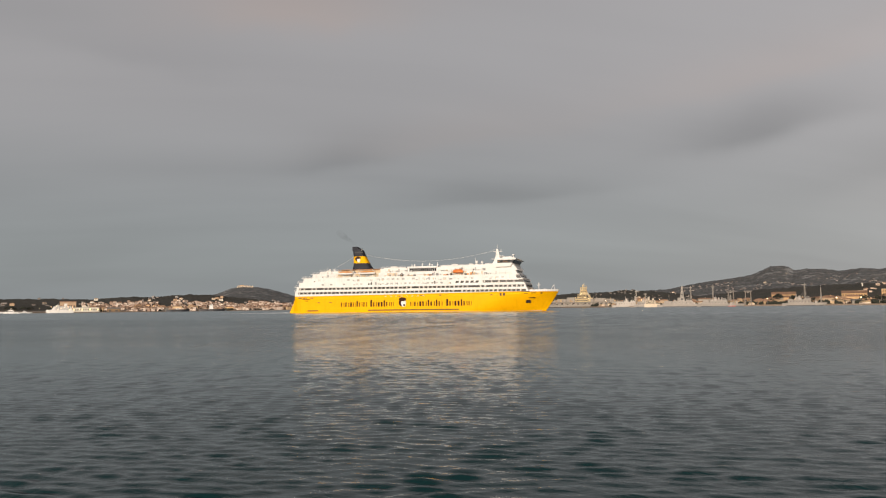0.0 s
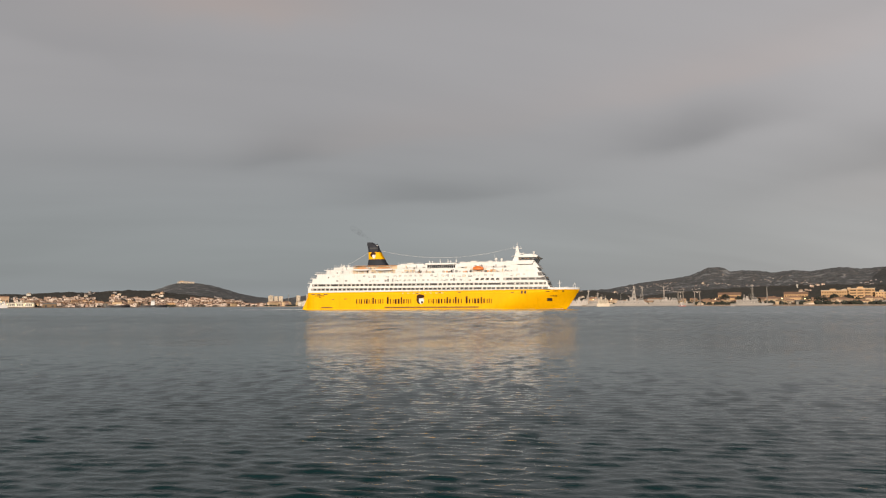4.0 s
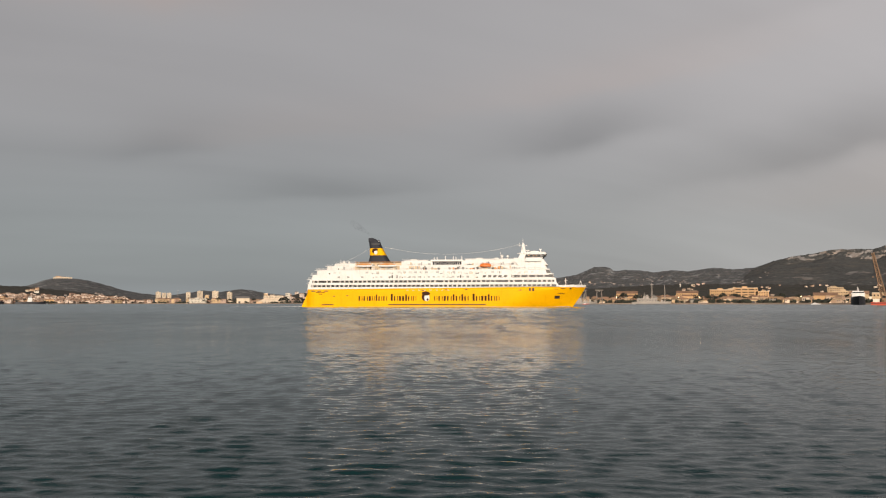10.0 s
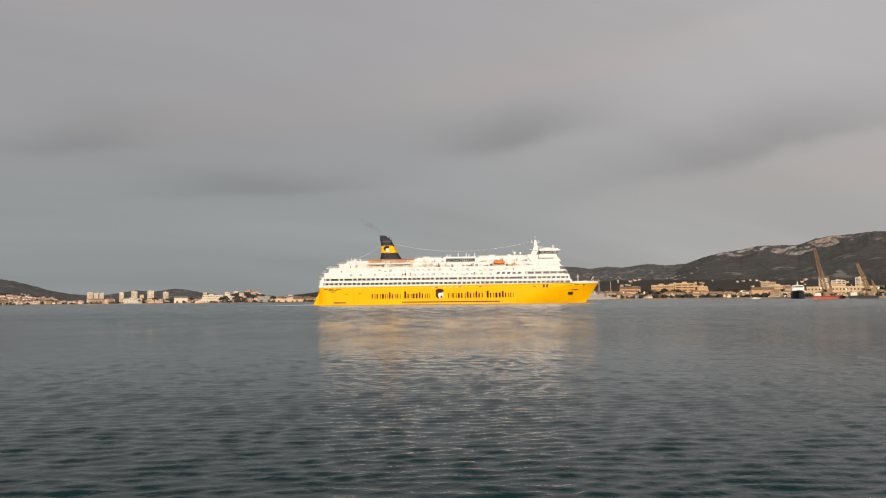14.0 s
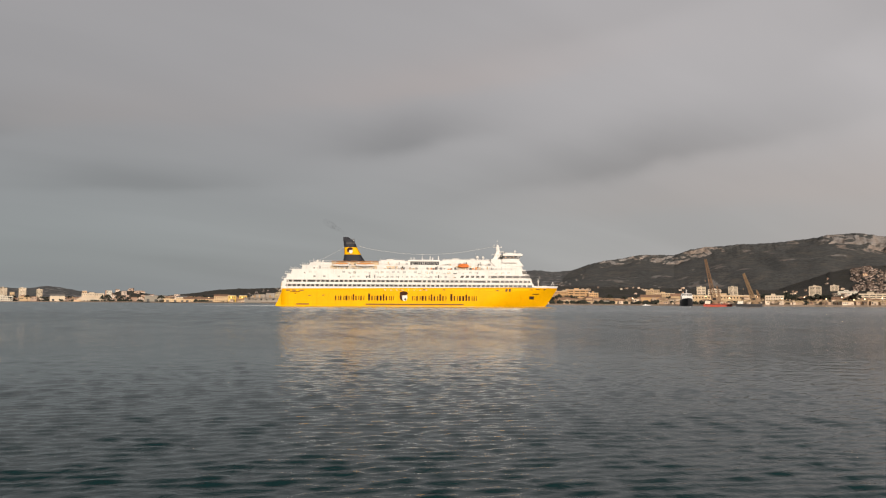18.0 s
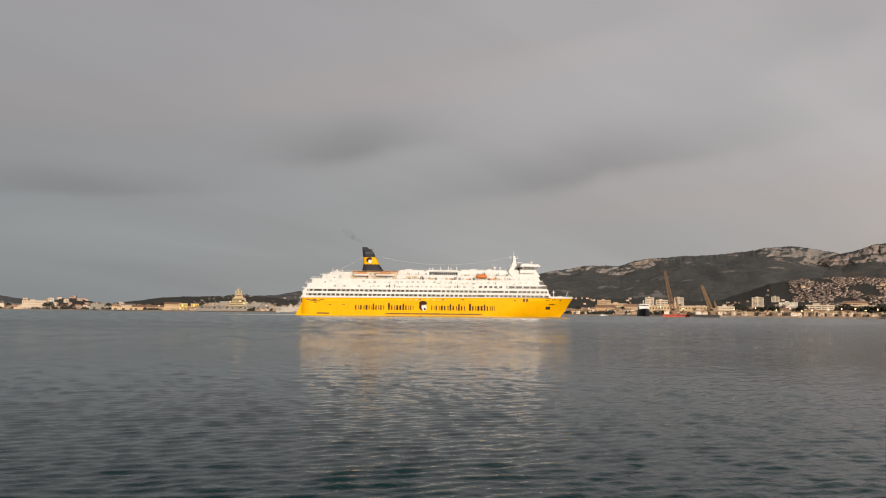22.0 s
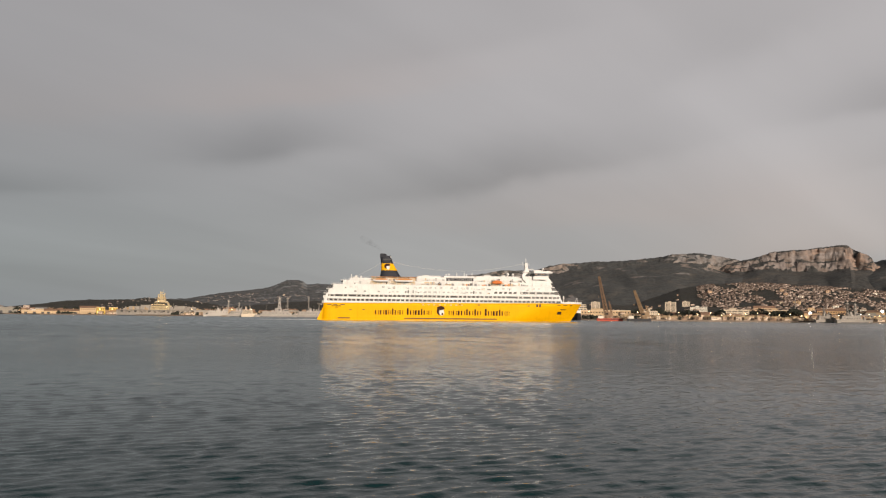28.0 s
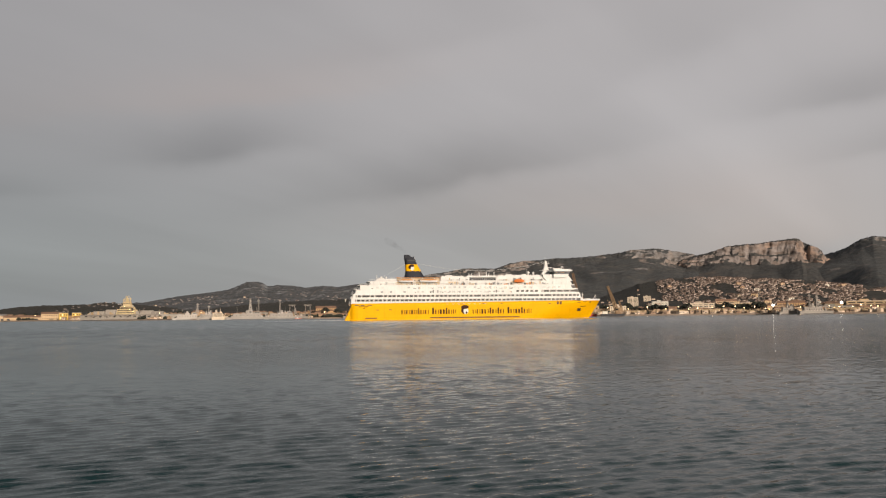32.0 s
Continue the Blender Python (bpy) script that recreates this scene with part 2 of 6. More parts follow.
CREAM = paint("deck_white", (0.56, 0.55, 0.51), 0.5, 0.10, 0.2)
YELLOW = paint("hull_yellow", (0.83, 0.418, 0.0015), 0.6, 0.08, 0.08, streaks=0.08, spec=0.08)
NAVY = paint("funnel_navy", (0.026, 0.028, 0.036), 0.6, 0.2, 0.3, spec=0.15)
LETTER = paint("lettering_brown", (0.050, 0.020, 0.010), 0.7, 0.15, 0.5, spec=0.1)
ORANGE = paint("boat_orange", (0.72, 0.20, 0.045), 0.4, 0.12, 0.5)
BELT = paint("belting_brown", (0.085, 0.035, 0.012), 0.6, 0.3, 0.6)
DARK = paint("recess_dark", (0.03, 0.03, 0.032), 0.6, 0.2, 0.5)
TAN_DECK = paint("aft_deck_tan", (0.60, 0.27, 0.09), 0.6, 0.12, 0.5)
STEEL = paint("pole_steel", (0.45, 0.45, 0.44), 0.4, 0.2, 0.6, metal=0.6)
WIRE = paint("wire_steel", (0.62, 0.62, 0.60), 0.5, 0.1, 0.6)
BAND = paint("window_band_dark", (0.028, 0.025, 0.02), 0.4, 0.2, 0.3, spec=0.3)
PANE = glass("window_glass")
# pale grey for the faint upper windows and some deck fittings
PALE_PANE = paint("pale_glass", (0.56, 0.57, 0.54), 0.3, 0.3, 0.3, vary=0.35, spec=0.3)
# tan that stands for shade on the boat deck; some lockers share it
SHADE_TAN = paint("shade_tan_paint", (0.60, 0.47, 0.31), 0.7, 0.25, 0.3, spec=0.1)

# ---------------------------------------------------------------- mesh helpers


def mesh_of(name, bm, *mats, smooth=False):
    me = bpy.data.meshes.new(name)
    bmesh.ops.recalc_face_normals(bm, faces=bm.faces[:])
    bm.to_mesh(me)
    bm.free()
    for m in mats:
        me.materials.append(m)
    if smooth:
        for p in me.polygons:
            p.use_smooth = True
    return me


def part(name, bm, mat, parent, label="", smooth=False):
    ob = new(name, mesh_of(name, bm, mat, smooth=smooth))
    ob.parent = parent
    return tagged(ob, label)


def empty(name, label, category, group="", kind=""):
    return tagged(new(name), label, category, group, kind)


def block(bm, x0, x1, y0, y1, z0, z1, top=None, bevel=0.0):
    """A box; top: (x0, x1, y0, y1) of its upper face where the sides lean."""
    t = top or (x0, x1, y0, y1)
    v = [bm.verts.new(p) for p in ((x0, y0, z0), (x1, y0, z0), (x1, y1, z0), (x0, y1, z0), (t[0], t[2], z1), (t[1], t[2], z1), (t[1], t[3], z1), (t[0], t[3], z1))]
    fs = [bm.faces.new([v[i] for i in q]) for q in ((3, 2, 1, 0), (4, 5, 6, 7), (0, 1, 5, 4), (1, 2, 6, 5), (2, 3, 7, 6), (3, 0, 4, 7))]
    if bevel:
        bmesh.ops.bevel(bm, geom=list({e for f in fs for e in f.edges}), offset=bevel, segments=1, affect="EDGES")
    return bm


def box(*a, **k):
    return block(bmesh.new(), *a, **k)


def rod(bm, a, b, r, r2=None, sides=6):
    """A round bar from a to b."""
    a, b = Vector(a), Vector(b)
    d = (b - a).to_track_quat("Z", "Y").to_matrix()
    rings = []
    for p, q in ((a, r), (b, r if r2 is None else r2)):
        rings.append([bm.verts.new(p + d @ Vector((q * math.cos(k * math.tau / sides), q * math.sin(k * math.tau / sides), 0))) for k in range(sides)])
    for k in range(sides):
        bm.faces.new((rings[0][k], rings[0][(k + 1) % sides], rings[1][(k + 1) % sides], rings[1][k]))
    bm.faces.new(rings[0][::-1]), bm.faces.new(rings[1])
    return bm


def prism(bm, outline, y0, y1):
    """The outline in x and z, drawn out from y0 to y1."""
    a, b = ([bm.verts.new((x, y, z)) for x, z in outline] for y in (y0, y1))
    bm.faces.new(a), bm.faces.new(b[::-1])
    for k in range(len(a)):
        j = (k + 1) % len(a)
        bm.faces.new((a[j], a[k], b[k], b[j]))
    return bm


CX = -80.0        # the middle of the boat's way: bearings and distances of the shore are taken from it


def place(bearing, dist, z=0.0):
    a = radians(bearing)
    return Vector((CX + dist * math.sin(a), dist * math.cos(a), z))


def facing(bearing, dist, z=0.0, turn=0.0):
    """A pose on the shore whose -y side looks at the boat's way."""
    p = place(bearing, dist, z)
    return pose(p.x, p.y, p.z, 0, 0, -bearing + turn)


# ---------------------------------------------------------------- sea and shore
WAVE_SLOPE = 0.0032         # height over length of each of the wave trains


def sea():
    """One sheet to the horizon; along the boat's way it carries real waves, finer ripples are left to the surface's relief."""
    ys = [-3000, -300, -40, 0, 4]
    y = 7.5
    while y < 120:
        ys.append(y)
        y *= 1.0065 if y < 45 else 1.012
    ys = np.array(ys + [123, 127, 132, 138, 145, 160, 185, 230, 300, 450, 800, 1500, 2600, 4950], float)
    xs = np.concatenate([[-6000, -3000, -1200, -600, -400, -320, -270, -225], np.arange(-185, 42, 0.12), [60, 100, 150, 180, 260, 500, 1200, 3000, 6000]])
    gx, gy = np.meshgrid(xs, ys)
    z = np.zeros_like(gx)
    dy = np.gradient(ys)
    live = np.clip((150 - ys) / 40, 0, 1)[:, None] * (ys >= 7.5)[:, None] * ((xs > -184.9) & (xs < 41.5))[None, :]
    r = np.random.RandomState(4)
    for k in range(130):
        lam = 0.24 * (0.52 / 0.24) ** r.rand() if k % 5 else r.uniform(0.6, 1.6)
        turn = r.normal(0.0, 0.34)                  # crests lie roughly along x
        kx, ky = math.sin(turn) * math.tau / lam, math.cos(turn) * math.tau / lam
        height = lam * WAVE_SLOPE * r.uniform(0.5, 1.5) * (1.0 if lam < 0.55 else 0.14)
        keep = np.clip(1.6 - dy * 2.2 / lam, 0, 1)[:, None]
        # the trains wander a little, so that none runs on for ever
        ph = kx * gx + ky * gy + r.rand() * math.tau + 0.9 * np.sin(gx * r.uniform(0.2, 0.5) + r.rand() * 6) + 0.9 * np.sin(gy * r.uniform(0.2, 0.5) + r.rand() * 6)
        w_ = np.sin(ph)
        z += keep * height * (w_ + 0.3 * w_ * w_ - 0.15)
    z *= live
    nx, ny = len(xs), len(ys)
    co = np.stack([gx, gy, z], -1).reshape(-1, 3)
    idx = np.arange(nx * ny).reshape(ny, nx)
    quads = np.stack([idx[:-1, :-1], idx[:-1, 1:], idx[1:, 1:], idx[1:, :-1]], -1).reshape(-1, 4)
    me = bpy.data.meshes.new("sea")
    me.vertices.add(len(co))
    me.vertices.foreach_set("co", co.ravel())
    me.loops.add(quads.size)
    me.loops.foreach_set("vertex_index", quads.ravel())
    me.polygons.add(len(quads))
    me.polygons.foreach_set("loop_start", np.arange(len(quads)) * 4)
    me.polygons.foreach_set("use_smooth", np.ones(len(quads), bool))
    me.update(calc_edges=True)
    me.materials.append(SEA)
    tagged(new("sea", me), "calm grey-green harbour water with small ripples", "water", kind="structure")


sea()


def shore_distance(b):
    """How far off the quay edge lies at a bearing: far in the south-west, nearer by the naval quays."""
    return float(np.interp(b, SHORE_B, SHORE_D))


SHORE_B = [-75, -46, -36, -29, -24, -19, -14, -10, -5, 0, 5, 12, 18, 24, 30, 36, 42, 48, 56, 75]
SHORE_D = [2300, 1900, 2100, 2300, 2450, 2250, 1950, 1650, 1440, 1230, 1180, 1150, 1120, 1060, 980, 1000, 1010, 1000, 1000, 1100]


def ground():
    bm = bmesh.new()
    rows = []
    for k in range(0, 301):
        b = -75 + k * 0.5
        s = shore_distance(b)
        line = []
        for d, z in ((s, -3.0), (s, 1.9), (s + 60, 2.0), (s + 300, 3.0), (s + 900, 8.0), (4990, 14.0)):
            line.append(bm.verts.new(place(b, d, z)))
        rows.append(line)
    for p, q in zip(rows, rows[1:]):
        for k in range(len(p) - 1):
            bm.faces.new((p[k], q[k], q[k + 1], p[k + 1]))
    tagged(new("ground", mesh_of("ground", bm, LAND)), "low harbour shore with quay edge", "ground", kind="structure")


ground()


def crest_height(pts, b):
    bs, hs = [p[0] for p in pts], [p[1] for p in pts]
    return float(np.interp(b, bs, hs))


def hill(name, label, dist, pts, front, back, mat, rough=0.1, crag=0.0, cliff=None, step=0.07, crest_noise=3.0, ledge=False, notch=None):
    """A hill or mountain as ground with a crest: its crest's bearings and heights, how far its slopes run to the front and back,
    and, bearing by bearing, how much of its height stands as a cliff under the crest."""
    b0, b1 = pts[0][0], pts[-1][0]
    n = int((b1 - b0) / step)
    slope_rows = [0, 0.07, 0.14, 0.21, 0.28, 0.35, 0.42, 0.49, 0.56, 0.63, 0.69, 0.75, 0.80, 0.85, 0.89, 0.93, 0.96, 0.985]
    wall_rows = [0.42 * k / 15 for k in range(16)] + [0.6, 0.8, 1.0]
    verts, faces = [], []
    m = len(slope_rows) + len(wall_rows) + 4
    for i in range(n + 1):
        b = b0 + (b1 - b0) * i / n
        h = crest_height(pts, b)
        share = crest_height(cliff, b) if cliff else 0.0
        jag = crest_noise * noise.fractal(Vector((b * 3.1, dist * 0.01, 0)), 0.7, 2.0, 5) * min(1, h / 60)
        # the wall's foot wanders in and out as buttresses and notches
        wall = 0.085 + 0.02 * noise.noise(Vector((b * 0.7, 3.3, 0)))
        calm = sum(crest_height(cliff, b + k / 10) for k in range(-30, 31, 2)) / 31 if cliff else 0.0
        sheer = min(1.0, share / (calm + 0.02))
        cleft = math.exp(-((b - notch[0]) / notch[1]) ** 4) if notch else 0.0
        sheer *= 1 - 0.7 * cleft
        low = 1 - calm - 0.06
        rows = [(-1 + (1 - wall) * r, low * r ** 1.15) for r in slope_rows]
        for r in wall_rows:
            face = r / 0.42 * 0.93 if r < 0.42 else 0.93 + 0.07 * (r - 0.42) / 0.58
            if ledge and r < 0.42:              # a terrace with scrub part way up the wall
                at_ = 0.14 + 0.05 * noise.noise(Vector((b * 0.9, 7.7, 0)))
                face = float(np.interp(r, [0, at_, at_ + 0.12, 0.42], [0, 0.36, 0.42, 0.95]))
            s = low + (1 - low) * (sheer * face + (1 - sheer) * r)
            rows.append((-wall * (1 - r), s))
        rows += [(0.06, 0.985), (0.2, 0.85), (0.5, 0.4), (1.0, 0.0)]
        for v, s in rows:
            d = dist + (v * front if v < 0 else v * back)
            p = place(b, d)
            fold = noise.fractal(Vector((p.x * 0.003, p.y * 0.003, 0.3)), 0.9, 2.0, 2)
            gully = abs(noise.noise(Vector((b * 0.45 + 0.4 * v, v * 2.5, dist)))) - 0.3
            amp = 4 * max(0.0, s * (1 - s)) ** 0.8
            z = h * s + jag * s ** 9 + h * amp * (rough * fold + (0.05 * gully if v < 0 else 0.0))
            if crag and -0.14 < v < 0.03:
                # blocky buttresses: the rock face steps in and out, in beds
                step_ = noise.fractal(Vector((b * 1.3, z * 0.03, dist)), 0.8, 2.0, 3)
                q = place(b, d + front * crag * (step_ + 0.3 * noise.cell(Vector((b * 1.7, z * 0.035, 1)))))
                p = Vector((q[0], q[1], 0)) + (place(b, d + 14 * cleft) - place(b, d))
            if v <= -1:
                z = -2
            verts.append((p.x, p.y, z))
    for i in range(n):
        for j in range(m - 1):
            k = i * m + j
            faces.append((k, k + m, k + m + 1, k + 1))
    me = bpy.data.meshes.new(name)
    me.from_pydata(verts, [], faces)
    me.materials.append(mat)
    for p in me.polygons:
        p.use_smooth = True
    ob = new(name, me)
    return tagged(ob, label, "hill", kind="structure")


hill("headland_ridge", "low dark wooded ridge with scattered houses", 3250,
     [(-60, 45), (-50, 50), (-44.7, 52), (-41, 51), (-38.9, 49), (-37, 58), (-36.4, 61), (-35.5, 54), (-34, 62), (-32.6, 66), (-31.4, 64), (-30, 55), (-27.5, 40), (-25, 24)], 700, 500, PINE)
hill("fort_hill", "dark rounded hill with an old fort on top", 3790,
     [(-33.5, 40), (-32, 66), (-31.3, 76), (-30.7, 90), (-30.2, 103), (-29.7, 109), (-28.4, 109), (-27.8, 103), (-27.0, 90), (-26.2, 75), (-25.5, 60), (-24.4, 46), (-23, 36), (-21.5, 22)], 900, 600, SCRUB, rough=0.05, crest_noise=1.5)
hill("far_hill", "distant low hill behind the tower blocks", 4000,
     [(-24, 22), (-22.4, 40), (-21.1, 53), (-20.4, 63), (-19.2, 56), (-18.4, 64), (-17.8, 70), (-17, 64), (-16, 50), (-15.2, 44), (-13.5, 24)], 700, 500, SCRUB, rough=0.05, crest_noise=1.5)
hill("pine_knoll", "small dark hill covered with pines", 2420,
     [(-14.9, 14), (-14.2, 23), (-13.5, 31), (-12.9, 32), (-12.3, 29), (-11.6, 23), (-10.6, 17), (-9.5, 12)], 260, 300, PINE, rough=0.12, step=0.05)
hill("low_ridge", "long low wooded ridge", 4000,
     [(-12.5, 16), (-10.5, 30), (-9.4, 38), (-8.3, 47), (-7.2, 60), (-5.8, 66), (-2.9, 72), (-2.3, 81), (-1.6, 78), (0, 70), (3, 50), (6, 30)], 900, 500, PINE)
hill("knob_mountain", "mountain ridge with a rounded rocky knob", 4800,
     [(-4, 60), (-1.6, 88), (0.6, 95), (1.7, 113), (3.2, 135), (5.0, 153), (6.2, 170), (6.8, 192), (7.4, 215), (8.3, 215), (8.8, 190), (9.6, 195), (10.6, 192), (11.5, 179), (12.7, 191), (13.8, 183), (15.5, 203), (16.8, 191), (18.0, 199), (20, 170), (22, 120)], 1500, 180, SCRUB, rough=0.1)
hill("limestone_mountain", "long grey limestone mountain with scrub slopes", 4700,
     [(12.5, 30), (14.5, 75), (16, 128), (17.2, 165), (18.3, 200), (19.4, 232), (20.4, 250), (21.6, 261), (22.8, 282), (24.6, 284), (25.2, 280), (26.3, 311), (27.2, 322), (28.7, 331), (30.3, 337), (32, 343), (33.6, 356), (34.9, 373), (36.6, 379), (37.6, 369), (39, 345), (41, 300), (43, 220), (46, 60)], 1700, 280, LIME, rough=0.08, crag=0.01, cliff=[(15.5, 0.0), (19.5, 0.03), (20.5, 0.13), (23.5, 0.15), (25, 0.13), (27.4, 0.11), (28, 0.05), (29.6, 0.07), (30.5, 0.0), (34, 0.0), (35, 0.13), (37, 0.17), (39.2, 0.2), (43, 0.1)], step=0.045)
hill("cliff_mountain", "flat-topped mountain with a pale warm cliff face", 4620,
     [(33.5, 30), (35, 120), (36.8, 235), (38.6, 315), (40.0, 337), (40.9, 357), (41.7, 378), (43.5, 384), (44.8, 396), (45.8, 404), (46.1, 398), (46.3, 380), (46.7, 364), (47.1, 350), (47.4, 330), (47.55, 300), (48.2, 270), (50, 210), (53, 130)], 1700, 300, CLIFF, rough=0.06, crag=0.014, cliff=[(36.5, 0.1), (39.5, 0.12), (41, 0.24), (43, 0.29), (46, 0.30), (46.5, 0.26), (47.4, 0.24), (48.5, 0.0), (53, 0.0)], step=0.03, ledge=True, notch=(46.42, 0.2))
hill("east_mountain", "dark mountain shoulder rising behind the town", 4800,
     [(41, 20), (43, 90), (45, 200), (46.5, 290), (47.5, 319), (48.2, 333), (49, 358), (49.7, 388), (50.4, 404), (52, 400), (55, 392), (60, 370), (75, 300)], 1900, 180, LIME, rough=0.1, crag=0.01, cliff=[(41, 0), (48, 0), (50, 0.07), (75, 0.07)])
hill("dark_wood_ridge", "long dark pine-covered ridge behind the naval quays", 2750,
     [(-2, 14), (2, 26), (5, 38), (8, 52), (11, 60), (14, 64), (17, 62), (20, 60), (24, 56), (28, 52), (31, 48), (35, 40), (38, 24)], 750, 500, PINE, rough=0.06)
hill("house_slope", "broad hillside covered with pale houses", 3050,
     [(31, 40), (33, 78), (35, 116), (37, 134), (40, 138), (43, 128), (46, 116), (49, 96), (52, 80), (58, 60)], 1250, 600, PINE, rough=0.05)

# ---------------------------------------------------------------- the ferry
def bow_x(z):
    """The stem: raked forward from the waterline to the deck."""
    return 77.7 + 7.8 * (max(0.0, z) / 11.8) ** 0.9


def half_breadth(x, z):
    """Half of the hull's breadth: full amidships, fine at the waterline forward, flared at the deck."""
    u = min(1.0, max(0.0, z / 11.8))
    start = 28 + 20 * u
    end = bow_x(z)
    if x <= start:
        return 14.0
    f = min(1.0, (x - start) / (end - start))
    return 14.0 * max(0.0, 1 - f ** (1.5 + 1.15 * u)) ** (0.95 - 0.25 * u)


def deck_z(x):
    return 10.5 + 1.4 * (x + 85.5) / 171


def ferry_hull():
    bm = bmesh.new()
    levels = [-3, 0, 1.2, 2.4, 3.6, 4.8, 6, 7.2, 8.4, 9.6, 1.0]
    rows = []
    xs = list(np.linspace(-82.2, 26, 26)) + list(np.linspace(30, 74, 24)) + [76, 78, 80, 82, 83.5, 84.6, 85.5]
    for x in xs:
        ring = []
        for k, zl in enumerate(levels):
            z = deck_z(x) if k == len(levels) - 1 else zl
            xx = min(x, bow_x(z) - 0.02 * (len(levels) - k))
            if xs.index(x) == 0:
                xx = -82.2 + max(0.0, 0.35 * (z - 5) / 5)
            ring.append((xx, half_breadth(xx, z), z))
        rows.append(ring)
    star = [[bm.verts.new((x, -h, z)) for x, h, z in r] for r in rows]
    port = [[bm.verts.new((x, h, z)) for x, h, z in r] for r in rows]
    m = len(levels)
    for side in (star, port):
        for a, b in zip(side, side[1:]):
            for k in range(m - 1):
                bm.faces.new((a[k], b[k], b[k + 1], a[k + 1]))
    for k in range(m - 1):
        bm.faces.new((star[0][k], star[0][k + 1], port[0][k + 1], port[0][k]))
    for a, b, c, d in zip(star, star[1:], port, port[1:]):
        bm.faces.new((a[-1], b[-1], d[-1], c[-1]))
    bmesh.ops.remove_doubles(bm, verts=bm.verts[:], dist=0.02)
    return bm


def window_row(parent, x0, x1, z, h, w, gap, side=-14.04, depth=0.12, mat=None, keep=1.0):
    """A row of windows, dark or pale, or of pale strips along the starboard side, each set in a shallow frame."""
    me = mesh_of("window", box(0, w, side - depth, side + 0.3, z - h / 2, z + h / 2), mat or PANE)
    pick = random.Random(int(z * 10))
    x = x0
    while x + w <= x1:
        if pick.random() < keep:
            o = new("window", me)
            o.parent, o.location = parent, (x, 0, 0)
        x += w + gap


def rail(bm, x0, x1, y, z, posts=2.4, h=1.1, r=0.04):
    n = max(1, int((x1 - x0) / posts))
    for k in range(n + 1):
        x = x0 + (x1 - x0) * k / n
        rod(bm, (x, y, z), (x, y, z + h), r, sides=4)
    for hh in (0.55, 1.1):
        rod(bm, (x0, y, z + hh), (x1, y, z + hh), r, sides=4)
    return bm


def lifeboat(parent, x, z, length, colour, y=-14.6):
    """An enclosed lifeboat under its davits: hull, canopy, two davit arms."""
    bm = bmesh.new()
    n = 12
    rings = []
    for i in range(n + 1):
        u = -1 + 2 * i / n
        wdt = 1.35 * max(0.03, 1 - abs(u) ** 2.6)
        hh = 1.0 + 0.35 * u * u
        rings.append([bm.verts.new((x + u * length / 2, y + wdt * c, z + s)) for c, s in ((-0.98, hh), (-0.9, 0.4), (-0.5, -0.15 + 0.3 * u * u), (0.5, -0.15 + 0.3 * u * u), (0.9, 0.4), (0.98, hh))])
    for a, b in zip(rings, rings[1:]):
        for k in range(5):
            bm.faces.new((a[k], b[k], b[k + 1], a[k + 1]))
        bm.faces.new((a[5], b[5], b[0], a[0]))
    boat = part("lifeboat", bm, WHITE if colour is not ORANGE else ORANGE, parent, "enclosed lifeboat hanging from davits", smooth=True)
    bm = bmesh.new()
    rings = []
    for i in range(n + 1):
        u = (-1 + 2 * i / n) * 0.93
        wdt = 1.3 * max(0.03, 1 - abs(u) ** 3)
        top = 1.25 + 0.8 * max(0.0, 1 - abs(u) ** 2.2)
        rings.append([bm.verts.new((x + u * length / 2, y + wdt * c, z + s)) for c, s in ((-1, 1.15), (-0.75, top * 0.85 + 0.2), (0, top + 0.15), (0.75, top * 0.85 + 0.2), (1, 1.15))])
    for a, b in zip(rings, rings[1:]):
        for k in range(4):
            bm.faces.new((a[k], b[k], b[k + 1], a[k + 1]))
    part("canopy", bm, colour, boat, "orange-brown lifeboat canopy", smooth=True)
    for s in (-0.36, 0.36):
        bm = bmesh.new()
        rod(bm, (x + s * length, y + 2.4, z + 0.5), (x + s * length, y + 1.6, z + 3.0), 0.16)
        rod(bm, (x + s * length, y + 1.6, z + 3.0), (x + s * length, y - 0.1, z + 2.9), 0.13)
        rod(bm, (x + s * length, y - 0.1, z + 2.9), (x + s * length, y - 0.05, z + 1.9), 0.05)
        part("davit", bm, WHITE, boat)


def bars(parent, x0, x1, heights, z, y):
    """Hull lettering as plain upright bars, one a letter."""
    bm = bmesh.new()
    n = len(heights)
    pitch = (x1 - x0) / n
    for k, h in enumerate(heights):
        xa = x0 + k * pitch + 0.1 * pitch
        if h > 1.3:
            block(bm, xa + 0.18 * pitch, xa + 0.48 * pitch, y - 0.05, y + 0.2, z, z + 2.9 * h)
        else:
            for a in (0.02, 0.48):
                block(bm, xa + a * pitch, xa + (a + 0.32) * pitch, y - 0.05, y + 0.2, z, z + 2.9 * h)
    return part("lettering", bm, LETTER, parent, "dark brown lettering as plain bars")


